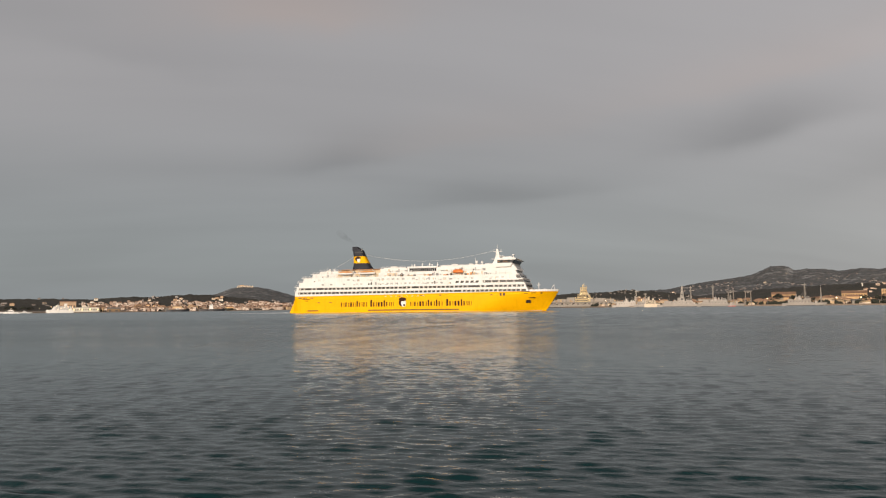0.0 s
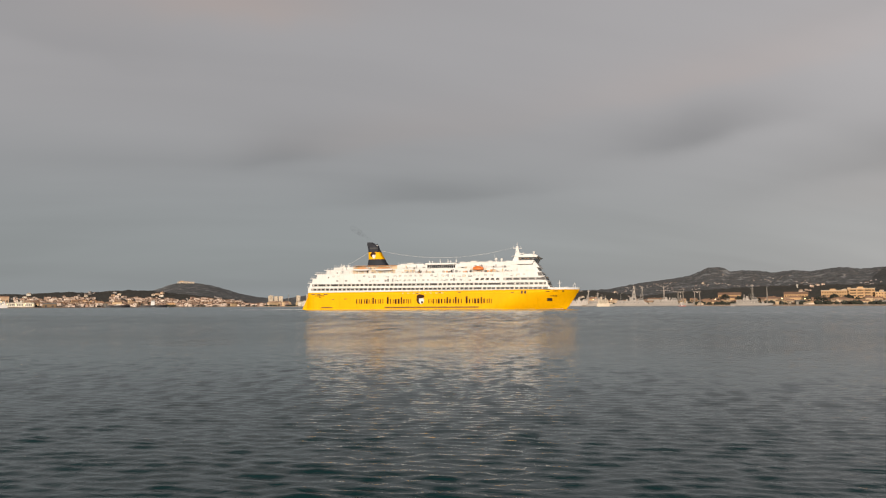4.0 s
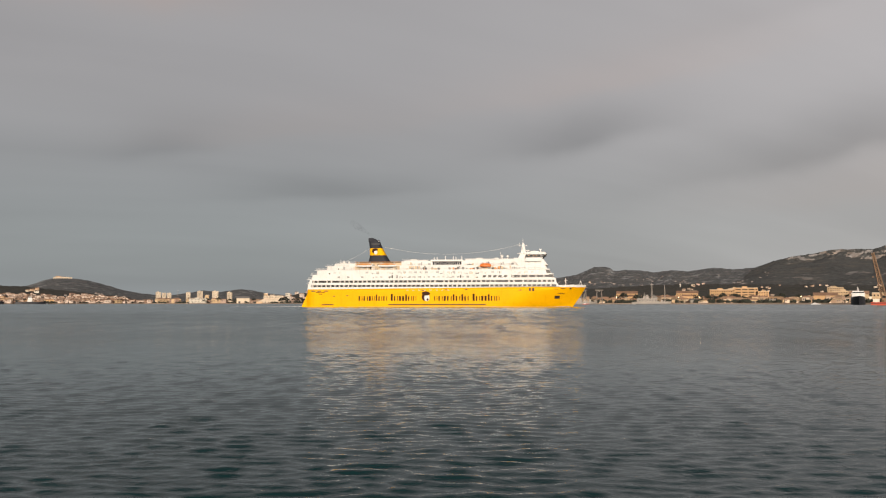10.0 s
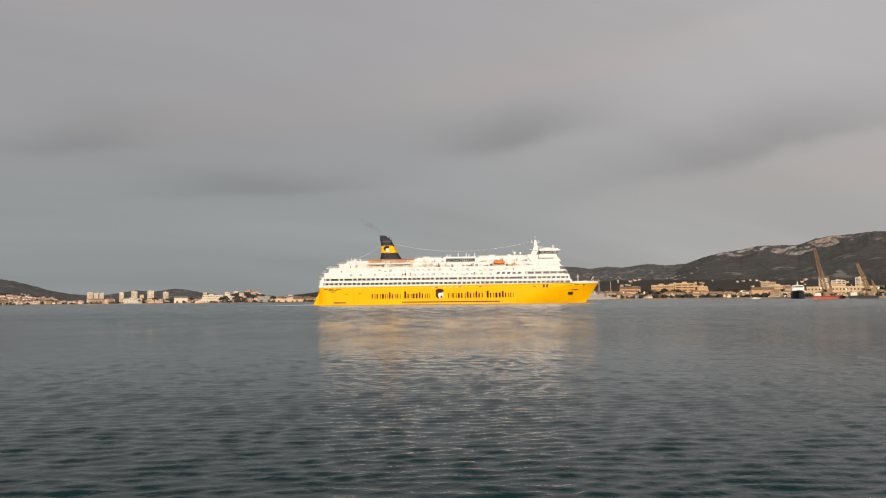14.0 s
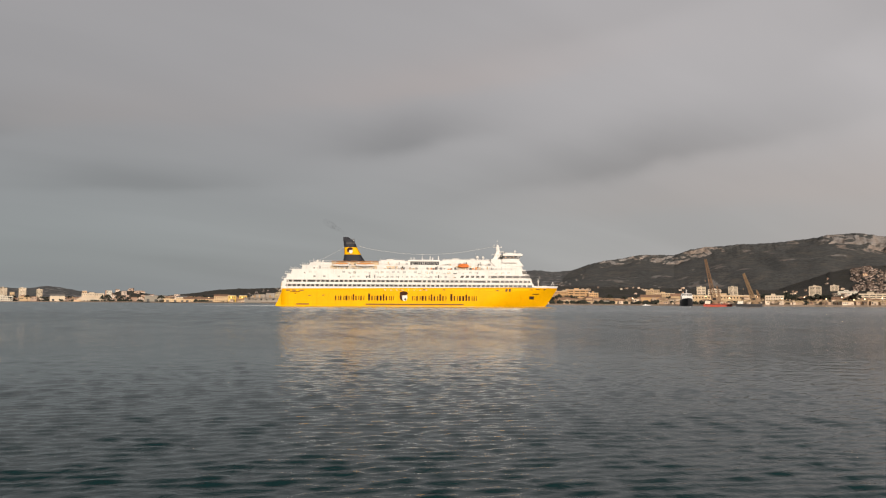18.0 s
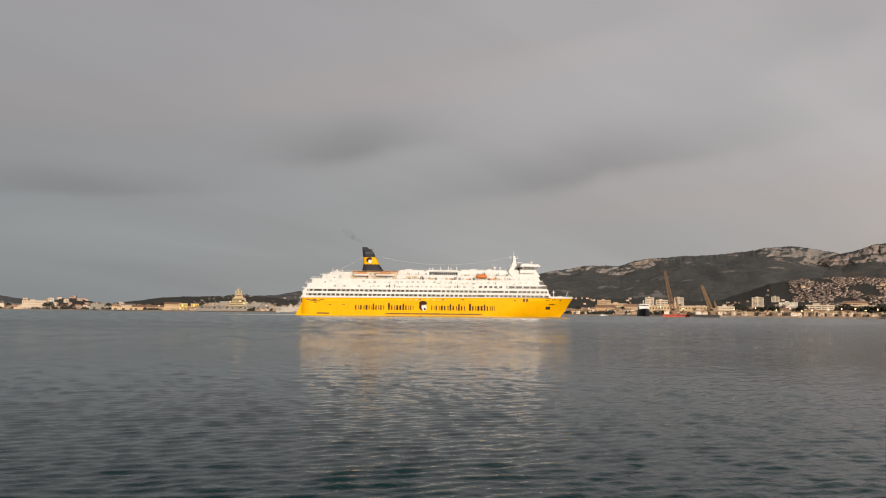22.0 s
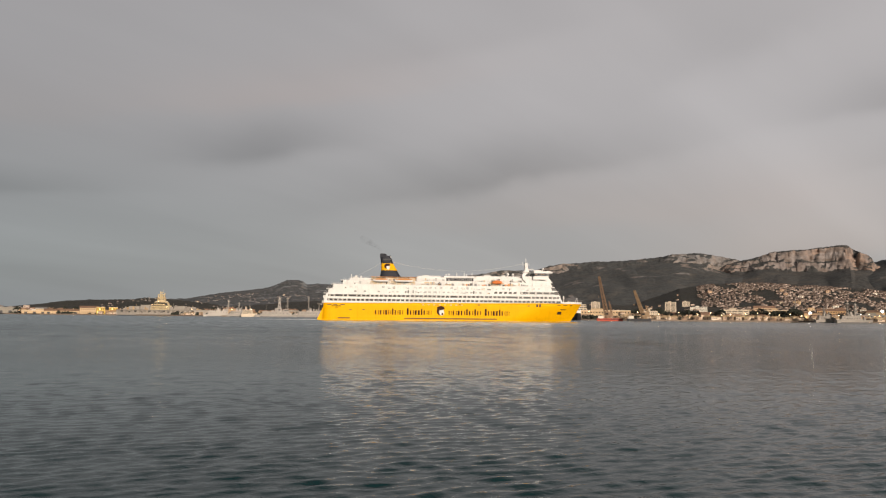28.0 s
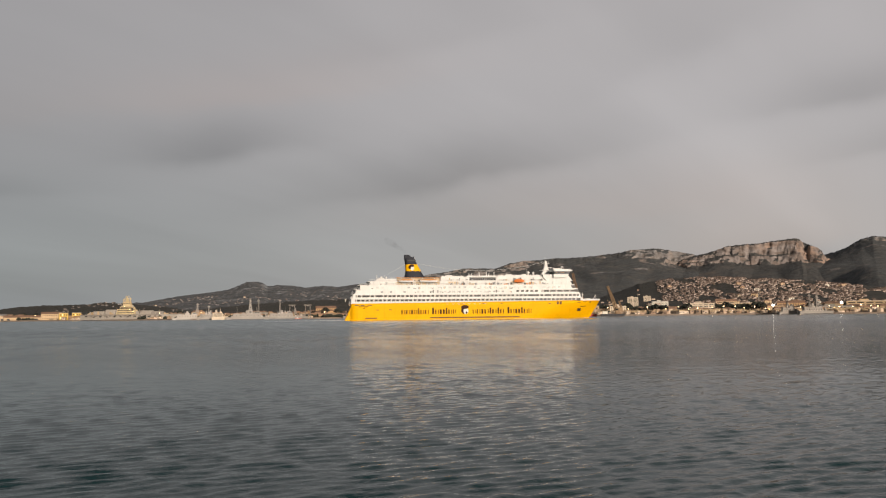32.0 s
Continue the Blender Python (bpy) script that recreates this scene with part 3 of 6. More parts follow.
def wordmark(parent, x0, x1, marks, z, y):
    """A brand's wordmark as plain upright bars: marks give each stroke pair's width and height, and whether it is a single bar."""
    unit = (x1 - x0) / sum(m_[0] + 0.2 for m_ in marks)
    x = x0
    for wide, high, pair in marks:
        a, b, top = x, x + wide * unit, z + 3.0 * high
        bm = bmesh.new()
        if pair:
            third = (b - a) / 3
            block(bm, a, a + third * 1.15, y - 0.05, y + 0.2, z, top, bevel=0.16)
            block(bm, b - third * 0.7, b, y - 0.05, y + 0.2, z + 0.1, top - 0.1, bevel=0.12)
        else:
            block(bm, a + 0.04, b - 0.04, y - 0.05, y + 0.2, z, top, bevel=0.1)
        part("wordmark_bar", bm, LETTER, parent)
        x += (wide + 0.2) * unit


def disc(bm, x, z, r, y0, y1, n=20, squash=1.0, a0=0.0, a1=math.tau):
    pts = [(x + r * math.cos(a0 + (a1 - a0) * k / n), z + squash * r * math.sin(a0 + (a1 - a0) * k / n)) for k in range(n if a1 - a0 >= math.tau - 0.01 else n + 1)]
    return prism(bm, pts, y0, y1)


PALE_STRIP = paint("pale_band_strip", (0.56, 0.53, 0.47), 0.2, 0.2, 0.5, vary=0.35, spec=0.4)


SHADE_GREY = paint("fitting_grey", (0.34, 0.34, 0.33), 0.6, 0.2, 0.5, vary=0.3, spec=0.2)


def build_ferry():
    f = empty("ferry", "large yellow and white passenger ferry under way, sunlit side", "ship")
    hull = part("hull", ferry_hull(), YELLOW, f, "bright yellow steel hull with flared bow", smooth=False)
    for p in hull.data.polygons:
        p.use_smooth = abs(p.normal.z) < 0.5 and p.normal.x > -0.9
    # stern platform, belting and openings
    part("stern_platform", prism(bmesh.new(), [(-85.5, -2), (-85.5, 0.7), (-84.2, 3.2), (-82.9, 6.2), (-82.2, 7.8), (-81.8, 7.8), (-81.8, -2)], -13.6, 13.6), YELLOW, hull)
    for x0, x1, z in ((-32, 26.5, 1.35), (-73, -65.5, 1.3)):
        part("belting", box(x0, x1, -14.28, -13.9, z - 0.35, z + 0.35, bevel=0.1), BELT, hull, "dark brown rubbing strake")
    part("waterline_band", box(-82, 27.8, -14.05, -13.9, -0.6, 0.55), YELLOW, hull, "thin yellow band proud of the hull at the waterline")
    def on_bow(x0, x1, z0, z1, proud, thick=0.5):
        """A plate that follows the flared bow plating."""
        bm = bmesh.new()
        out, inn = [], []
        for x, z in ((x0, z0), (x1, z0), (x1 + 0.15, z1), (x0 + 0.15, z1)):
            y = -half_breadth(x, z)
            out.append(bm.verts.new((x, y - proud, z))), inn.append(bm.verts.new((x, y + thick, z)))
        bm.faces.new(out), bm.faces.new(inn[::-1])
        for k in range(4):
            bm.faces.new((out[k], inn[k], inn[(k + 1) % 4], out[(k + 1) % 4]))
        return bm
    pocket = part("anchor_pocket", on_bow(66.6, 69.6, 4.7, 6.5, 0.12), BELT, hull, "dark anchor recess")
    part("anchor", on_bow(67.2, 69.0, 5.0, 5.9, 0.3), DARK, pocket)
    for x0, x1, z0, z1 in ((51.6, 52.8, 9.2, 11.0), (53.6, 54.8, 9.2, 11.0), (66, 68.6, 10.2, 10.55), (70, 73, 10.5, 10.85), (75.5, 76.6, 10.2, 11.0)):
        part("mooring_port", on_bow(x0, x1, z0, z1, 0.06), BELT, hull)
    for x0 in (-79.5, -76.0, -71.5):
        part("mooring_port", box(x0, x0 + 2.6, -14.06, -13.8, 9.2, 9.75), DARK, hull)
    for x, z in ((-66, 6.2), (-58, 6.4), (-12, 9.6), (2, 9.9), (14, 9.9), (46, 9.6)):
        part("vent_port", box(x, x + 1.5, -14.05, -13.8, z, z + 0.45), DARK, hull)
    bars(hull, -77.0, -71, [0.22] * 7, 8.3, -14.0)
    bars(hull, -74.6, -73, [0.2] * 3, 7.3, -14.0)
    # brand writing, as plain bars
    O, S, N, I, T = (0.95, 1.0, True), (0.72, 1.0, True), (1.05, 1.0, True), (0.42, 1.3, False), (0.5, 1.42, False)
    R = (0.5, 1.0, False)
    for x0, x1, marks in ((-50.3, -32.2, (O, N, R, S, I, O, O)), (-30.6, -14.6, (T, O, R, R, I, O, S)), (-4.4, 16.8, (S, O, R, N, I, N, I, O)), (18.5, 35.0, (T, O, R, R, I, O, S))):
        wordmark(hull, x0, x1, marks, 3.5, -14.02)
    # emblem: plain dark cap over a pale patch
    part("emblem_disc", disc(bmesh.new(), -9.8, 5.9, 2.0, -14.06, -13.8, squash=1.25), LETTER, hull, "dark emblem shape")
    part("emblem_patch", disc(bmesh.new(), -8.7, 5.4, 1.6, -14.12, -13.9, squash=1.3), WHITE, hull, "pale patch in the emblem")
    part("emblem_cap", disc(bmesh.new(), -9.3, 7.9, 2.5, -14.16, -13.9, squash=0.5), LETTER, hull)
    part("emblem_shade", disc(bmesh.new(), -8.3, 4.3, 0.6, -14.15, -13.9, squash=1.3), LETTER, hull)
    bars(hull, 66.6, 72.5, [0.17] * 7, 7.6, -half_breadth(69.5, 7.7) - 0.35)
    # bow: white bulwark over the yellow flare, foredeck gear
    bm = bmesh.new()
    for side in (-1, 1):
        prev = None
        for x in list(np.linspace(66, 84, 20)) + [85.3]:
            z = deck_z(x)
            hb = half_breadth(min(x, bow_x(z) - 0.1), z)
            q = [(x, side * (hb + 0.03), z - 0.25), (x + 0.15, side * (hb + 0.1), z + 0.95), (x + 0.15, side * max(0.0, hb - 0.25), z + 0.95), (x, side * max(0.0, hb - 0.25), z - 0.25)]
            q = [bm.verts.new(p) for p in q]
            if prev:
                for k in range(4):
                    bm.faces.new((prev[k], q[k], q[(k + 1) % 4], prev[(k + 1) % 4]))
            prev = q
    part("bow_bulwark", bm, WHITE, f, "white bulwark round the foredeck")
    bm = bmesh.new()
    rod(bm, (73.5, 0, 11.8), (73.5, 0, 17.0), 0.22), rod(bm, (72.4, 0, 15.6), (74.6, 0, 15.6), 0.12)
    part("fore_mast", bm, WHITE, f)
    part("winch", box(76, 78.5, -2.2, -0.4, 11.6, 13.2, bevel=0.2), WHITE, f)
    part("winch", box(78, 80, 0.6, 2.2, 11.6, 13.0, bevel=0.2), WHITE, f)
    bm = bmesh.new()
    rod(bm, (80.5, -1, 11.8), (82.5, -0.2, 15.6), 0.12), rod(bm, (83.2, 0.6, 11.9), (82.5, -0.2, 15.6), 0.12)
    part("bow_frame", bm, WHITE, f)

    # superstructure: stepped tiers, leaning at the front, terraced aft
    tiers = [  # x0, x1, front lean, z0, z1, half breadth
        (-81.8, 69.3, 0.9, 10.3, 13.7, 14.0),
        (-81.0, 68.0, 0.8, 13.7, 16.5, 13.96),
        (-79.3, 66.8, 1.0, 16.5, 19.3, 13.92),
        (-76.6, 65.2, 1.6, 19.3, 22.0, 13.3),
        (-70.5, 62.8, 1.6, 22.0, 24.6, 12.7),
    ]
    house = []
    for k, (x0, x1, lean, z0, z1, hb) in enumerate(tiers):
        bm = box(x0, x1, -hb, hb, z0, z1, top=(x0 + (0.5 if k else 0.1), x1 - lean, -hb, hb))
        if k == 0:                                # the lowest tier stands on the rising hull edge
            bm = prism(bmesh.new(), [(x0, deck_z(x0) + 0.02), (x1, deck_z(x1) + 0.02), (x1 - lean, z1), (x0 + 0.1, z1)], -hb, hb)
        house.append(part("deck_house", bm, WHITE, f))
        # deck edge, proud of the wall, with its rail aft
        part("deck_edge", box(x0 - (1.0 if k else 0.3), x1 - lean + 0.35, -hb - 0.22, hb + 0.22, z1 - 0.14, z1 + 0.16), WHITE, f)
    for k, (x0, x1, lean, z0, z1, hb) in enumerate(tiers[1:], 1):
        bm = bmesh.new()
        px0 = tiers[k - 1][0]
        for y in (-tiers[k - 1][5] + 0.1, tiers[k - 1][5] - 0.1):
            rail(bm, px0 - 0.5, x0 + 0.8, y, z0 + 0.15)
        rod(bm, (px0 - 0.5, -13, z0 + 1.2), (px0 - 0.5, 13, z0 + 1.2), 0.05, sides=4)
        part("stern_rail", bm, WHITE, f)
    # rounded aft ends of the lower tiers
    for k, (x0, z0, z1) in enumerate(((-81.8, 10.6, 13.4), (-81.0, 13.9, 16.3))):
        part("aft_screen", box(x0 - 1.2, x0 + 0.2, -11, 11, z0, z0 + 1.4, top=(x0 - 0.9, x0 + 0.2, -11, 11)), WHITE, f)
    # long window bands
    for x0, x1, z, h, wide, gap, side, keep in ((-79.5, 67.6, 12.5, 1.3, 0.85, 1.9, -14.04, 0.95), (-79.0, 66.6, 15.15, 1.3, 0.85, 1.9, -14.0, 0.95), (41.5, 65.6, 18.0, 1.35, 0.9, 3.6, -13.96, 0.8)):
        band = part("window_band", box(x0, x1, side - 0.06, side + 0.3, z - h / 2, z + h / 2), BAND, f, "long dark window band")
        # narrow pale strips break the dark band into lengths
        window_row(band, x0 + 0.5, x1 - 0.5, z, h * 0.86, wide, gap, side=side - 0.06, depth=0.05, mat=PALE_STRIP, keep=keep)
    window_row(f, -72, 22, 17.8, 1.0, 1.5, 1.4, side=-13.94, mat=PALE_PANE, keep=0.72)
    window_row(f, -66, 60, 20.6, 1.1, 1.7, 1.6, side=-13.33, mat=PALE_PANE, keep=0.72)
    for x0, x1 in ((-52, -47), (-36, -31), (-22, -12), (18, 30), (33, 38)):
        window_row(f, x0, x1, 23.1, 1.0, 1.0, 0.9, side=-12.74, mat=PALE_PANE, keep=0.85)
    for k in range(5):                          # lounge windows with slanting ends, ahead of the long band
        x = 24.4 + k * 3.1
        part("lounge_window", prism(bmesh.new(), [(x, 17.35), (x + 2.0, 17.35), (x + 2.3, 18.65), (x + 0.5, 18.65)], -14.02, -13.7), BAND, f)
    part("corner_window", prism(bmesh.new(), [(64.3, 17.2), (66.45, 17.2), (65.85, 19.0), (63.6, 19.0)], -14.0, -13.6), BAND, f, "dark corner window that follows the raked front")
    part("corner_window", prism(bmesh.new(), [(62.2, 19.7), (64.85, 19.7), (63.75, 21.7), (61.5, 21.7)], -13.38, -13.0), BAND, f, "dark corner window that follows the raked front")
    # front windows that look over the bow
    for x, z, hb in ((68.95, 12.4, 11), (67.8, 15.1, 11), (66.4, 17.9, 12), (64.5, 20.6, 12)):
        bm = bmesh.new()
        for k in range(10):
            y = -hb + k * 2 * hb / 10
            block(bm, x - 0.5, x + 0.06, y + 0.2, y + 1.7, z - 0.5, z + 0.5)
        part("front_window_band", bm, PANE, f)
    # upper deck houses, port and starboard of the lifeboats
    part("upper_house", box(-66.5, -52.5, -11, 11, 24.6, 26.3, top=(-65.5, -52.5, -11, 11)), WHITE, f)
    part("upper_house", box(-24.5, -7.0, -11.8, 11.8, 24.6, 27.3), WHITE, f)
    part("upper_house", box(-52.5, -24.5, -9.6, 9.6, 24.6, 27.0), WHITE, f)
    part("boat_recess", box(-52.3, -24.7, -9.75, -9.3, 24.75, 26.8), SHADE_TAN, f, "tan panel behind the lifeboats, shade painted in")
    part("recess_edge", box(-53.0, -24.5, -11.6, -9.4, 26.95, 27.15), TAN_DECK, f, "tan awning edge above the lifeboats")
    glazed = part("glazed_house", box(-7.0, 12.4, -11.0, 11.0, 24.6, 28.2), WHITE, f, "white deck house with a wide dark window front")
    window_row(glazed, -5.6, 12.0, 26.0, 1.8, 1.05, 0.2, side=-11.04)
    part("awning", box(-5.8, 12.0, -12.2, -10.6, 27.1, 27.4), CREAM, glazed)
    part("upper_house", box(12.4, 45.5, -11.4, 11.4, 24.6, 27.6), WHITE, f)
    part("roof_house", box(14.0, 43.5, -8.5, 8.5, 27.6, 28.6), WHITE, f)
    part("roof_house", box(-23.5, -9, -8, 8, 27.3, 28.0), WHITE, f)
    for x in (-5.2, -3.4, 1.6, 6.4, 8.0, 11.5):
        bm = rod(bmesh.new(), (x, -7, 28.1), (x, -7, 30.6 if x in (1.6, 6.4, 11.5) else 29.8), 0.28, 0.2)
        rod(bm, (x - 0.5, -7, 29.4), (x + 0.5, -7, 29.4), 0.1)
        part("vent_post", bm, WHITE, f)
    bm = bmesh.new()
    for x0, x1, y, z in ((-66, -53, -10.9, 26.3), (-24, -8, -11.6, 27.3), (13, 44, -11.2, 27.6), (-70, -52, -12.5, 24.7), (-24, -8, -12.5, 24.7), (13, 45, -12.5, 24.7), (-76, 62, -13.15, 22.1)):
        rail(bm, x0, x1, y, z, posts=3.0)
    part("deck_rail", bm, WHITE, f, "white deck railing")
    # flat panels proud of the wall, the promenade's shade painted in their tan
    for x0, x1, z0, z1 in ((-53, -25.2, 22.3, 24.4), (21.5, 31.5, 22.4, 24.4), (-20, -13, 22.5, 24.2)):
        part("promenade_recess", box(x0, x1, -12.78, -12.5, z0, z1), SHADE_TAN, f, "tan panel on the promenade wall, shade painted in")
        n = int((x1 - x0) / 3.5)
        for k in range(n + 1):
            x = x0 + (x1 - x0) * k / n
            part("pillar", box(x - 0.18, x + 0.18, -13.0, -12.7, z0, z1), WHITE, f)
    pick = random.Random(8)
    for k in range(60):
        x, z = pick.uniform(-64, 58), pick.choice((19.7, 22.5, 22.6, 25.0, 25.2))
        if k > 34:
            x, z = pick.choice((pick.uniform(-52, -18), pick.uniform(10, 24), pick.uniform(30, 50))), pick.choice((22.5, 24.7))
        part("deck_locker", box(x, x + pick.uniform(0.5, 1.6), -13.2 if z < 22 else -12.6, -11.0, z, z + pick.uniform(0.6, 1.3)), pick.choice((CREAM, SHADE_TAN, PALE_PANE, SHADE_GREY, BAND)), f)
    for k in range(30):
        x = pick.uniform(-12, 38)
        part("deck_locker", box(x, x + pick.uniform(0.5, 1.5), -13.25, -12.8, 22.15, 22.15 + pick.uniform(0.7, 1.7)), pick.choice((SHADE_TAN, TAN_DECK, BAND, SHADE_GREY)), f)
    # doors, vents, life rings and rail posts that speckle the upper decks
    for k in range(150):
        tier = pick.choice(((19.5, -13.36), (22.3, -12.76), (22.3, -12.76), (22.3, -12.76), (24.9, -11.86), (17.0, -13.95)))
        x = pick.choice((pick.uniform(-70, 60), pick.uniform(-50, -8), pick.uniform(4, 50)))
        if tier[0] > 24 and not (-24 < x < -9 or 13 < x < 45):
            continue
        tall_, wide_ = pick.choice(((1.8, 0.8), (0.7, 0.7), (0.5, 1.6), (1.2, 0.4)))
        part("deck_fitting", box(x, x + wide_, tier[1] - 0.1, tier[1] + 0.2, tier[0] + 0.1, tier[0] + 0.1 + tall_), pick.choice((PALE_PANE, PALE_PANE, SHADE_GREY, SHADE_TAN, BAND, CREAM, SHADE_GREY)), f)
    for x in (-21, -17.5, -14, -10.5, -7, -3.5, 0, 3.5):
        part("pale_port", box(x, x + 1.2, -14.05, -13.8, 9.75, 10.05), CREAM, hull)
    # lifeboats with davits
    for x, ln in ((-46.8, 9.5), (-32.6, 11.0)):
        lifeboat(f, x, 23.9, ln, TAN_DECK)
    lifeboat(f, 26.4, 23.6, 6.4, ORANGE)
    for x in (-60.5, -57.5, 38.0, 40.5):
        part("liferaft", disc(bmesh.new(), x, 25.4, 0.55, -12.6, -11.4, n=10), WHITE, f)
    for x0, x1, z0 in ((-64, -60.6, 26.3), (-20, -16, 28.0), (20, 24, 28.6), (31, 33.4, 28.6)):
        part("deck_box", box(x0, x1, -5, -2, z0, z0 + 0.9, bevel=0.12), CREAM, f)
    # aft mast and domes on the stern deck
    bm = rod(bmesh.new(), (-65.0, 0, 26.2), (-65.0, 0, 29.2), 0.14)
    part("aft_post", bm, WHITE, f)
    for x, r in ((-62.2, 0.75), (-59.0, 0.6), (35.5, 1.0), (39.0, 0.8)):
        bm = bmesh.new()
        bmesh.ops.create_uvsphere(bm, u_segments=12, v_segments=8, radius=r, matrix=Matrix.Translation((x, -3, (26.9 if x < 0 else 29.4) + r)))
        rod(bm, (x, -3, 26.3 if x < 0 else 28.6), (x, -3, 27.2 if x < 0 else 29.8), r * 0.4)
        part("radar_dome", bm, WHITE, f, smooth=True)
    # bridge with wings
    front = part("bridge_house", prism(bmesh.new(), [(45.5, 24.6), (62.8, 24.6), (60.0, 28.3), (43.0, 28.9), (43.0, 27.0)], -12.7, 12.7), WHITE, f, "white bridge front")
    br = part("bridge", prism(bmesh.new(), [(50.7, 28.8), (59.6, 28.8), (61.0, 30.7), (50.7, 30.7)], -14.6, 14.6), BAND, f, "navigation bridge with a dark wrap-round window band")
    part("bridge_roof", prism(bmesh.new(), [(50.0, 30.7), (61.6, 30.7), (62.3, 31.3), (60.6, 32.2), (50.0, 32.0)], -15.0, 15.0), WHITE, br, "broad white bridge roof with wings")
    part("bridge_sill", prism(bmesh.new(), [(49.6, 26.6), (58.6, 26.6), (60.1, 28.85), (49.8, 28.85)], -14.7, 14.7), WHITE, br)
    for k in range(6):
        x = 51.1 + k * 1.55
        part("bridge_window", box(x, x + 1.3, -14.67, -14.3, 29.2, 30.5), PANE, br)
        # tan patches painted in for the glow of the bridge's lights
        if k in (0, 2, 3):
            part("cabin_light", box(x + 0.3, x + 0.9, -14.71, -14.5, 29.7, 30.0), TAN_DECK, br)
    for k in range(15):
        y = -14.2 + k * 1.9
        part("bridge_window", prism(bmesh.new(), [(59.75, 29.1), (59.95, 29.1), (61.05, 30.6), (60.85, 30.6)], y, y + 1.6), PANE, br)
    part("bridge_roof_house", box(52.5, 57.5, -5, 5, 32.0, 33.2), WHITE, br)
    for x, y, z in ((51.2, -9, 33.6), (54.4, -11, 33.0), (58.4, -8, 33.4)):
        part("roof_post", rod(bmesh.new(), (x, y, 31.9), (x, y, z), 0.14, 0.1), WHITE, br)
    bm = rod(bmesh.new(), (58.6, -3, 31.8), (58.6, -3, 34.2), 0.3)
    block(bm, 58.0, 59.4, -4.2, -1.8, 34.0, 34.5)
    part("radar", bm, WHITE, br)
    # main mast
    mast = part("main_mast", prism(bmesh.new(), [(44.6, 28.4), (51.0, 28.4), (50.2, 31.8), (49.3, 35.6), (48.8, 38.2), (47.6, 38.2), (47.2, 34.0), (46.2, 31.2)], -1.2, 1.2), WHITE, f, "white radar mast")
    bm = rod(bmesh.new(), (48.1, 0, 38.0), (48.1, 0, 41.3), 0.14, 0.06)
    rod(bm, (45.6, 0, 36.8), (51.0, 0, 36.8), 0.16), rod(bm, (48, -3, 35.2), (48, 3, 35.2), 0.16)
    rod(bm, (46.0, 0, 36.8), (46.0, 0, 38.6), 0.1), rod(bm, (50.4, 0, 36.8), (50.4, 0, 38.2), 0.1)
    part("mast_yard", bm, WHITE, mast)
    part("radar", box(49.4, 52.4, -2.0, 2.0, 33.6, 34.0), WHITE, mast)
    part("mast_platform", box(44.6, 51.6, -2.2, 2.2, 32.0, 32.25), WHITE, mast)
    bm = rod(bmesh.new(), (34.6, -2, 28.6), (34.6, -2, 33.0), 0.12, 0.07)
    part("whip_aerial", bm, WHITE, f)
    # funnel
    def funnel_slice(z0, z1, grow, mat, name, label, parent, y=4.2):
        """A length of the funnel: upright aft, sweeping out forward towards its foot."""
        bm = bmesh.new()
        rings = []
        for z in np.linspace(z0, z1, 9):
            a = float(np.interp(z, [26.5, 29.0, 31.5, 35.5, 40.2], [-47.3, -46.7, -46.2, -46.3, -46.9])) - grow
            b = float(np.interp(z, [26.5, 27.5, 29.0, 31.3, 33.2, 35.2, 38.0, 40.2], [-32.4, -33.4, -34.6, -35.9, -37.0, -38.1, -39.4, -40.2])) + grow
            mid, hx, hy = (a + b) / 2, (b - a) / 2, y * (1.0 - (z - 27) / 40) + grow
            rings.append([bm.verts.new((mid + hx * math.copysign(abs(math.cos(t)) ** 0.55, math.cos(t)), hy * math.copysign(abs(math.sin(t)) ** 0.55, math.sin(t)), z)) for t in (j * math.tau / 28 for j in range(28))])
        for lo, hi in zip(rings, rings[1:]):
            for j in range(28):
                bm.faces.new((lo[j], lo[(j + 1) % 28], hi[(j + 1) % 28], hi[j]))
        bm.faces.new(rings[0][::-1]), bm.faces.new(rings[-1])
        return part(name, bm, mat, parent, label, smooth=False)
    fun = funnel_slice(26.5, 40.2, 0.0, NAVY, "funnel", "dark navy funnel with a yellow band", f)
    funnel_slice(31.6, 36.0, 0.06, YELLOW, "funnel_band", "yellow funnel band", fun)
    bm = prism(bmesh.new(), [(-46.9, 40.0), (-41.2, 40.0), (-41.4, 41.0), (-43.0, 41.0), (-43.0, 41.9), (-44.3, 41.9), (-44.3, 42.4), (-46.9, 42.4)], -2.4, 2.4)
    part("funnel_top", bm, NAVY, fun)
    for x in (-45.2, -43.6, -42.0, -40.4):
        bm = rod(bmesh.new(), (x, -1.0, 39.8), (x - 0.5, -1.0, 42.3 if x < -42.5 else 41.2), 0.42, 0.42, 8)
        part("exhaust_pipe", bm, NAVY, fun)
    part("funnel_lamp", box(-40.9, -40.2, -2.2, -1.4, 39.9, 40.5, bevel=0.1), WHITE, fun)
    part("funnel_grille", box(-45.0, -39.5, -3.12, -2.6, 38.2, 39.0), DARK, fun)
    part("emblem_disc", disc(bmesh.new(), -42.9, 34.3, 1.5, -3.95, -3.2), LETTER, fun, "dark emblem shape")
    part("emblem_patch", disc(bmesh.new(), -42.0, 33.5, 1.05, -4.0, -3.3, squash=1.35), WHITE, fun, "pale patch in the emblem")
    part("emblem_cap", disc(bmesh.new(), -42.3, 35.1, 1.6, -4.04, -3.3, squash=0.5), LETTER, fun)
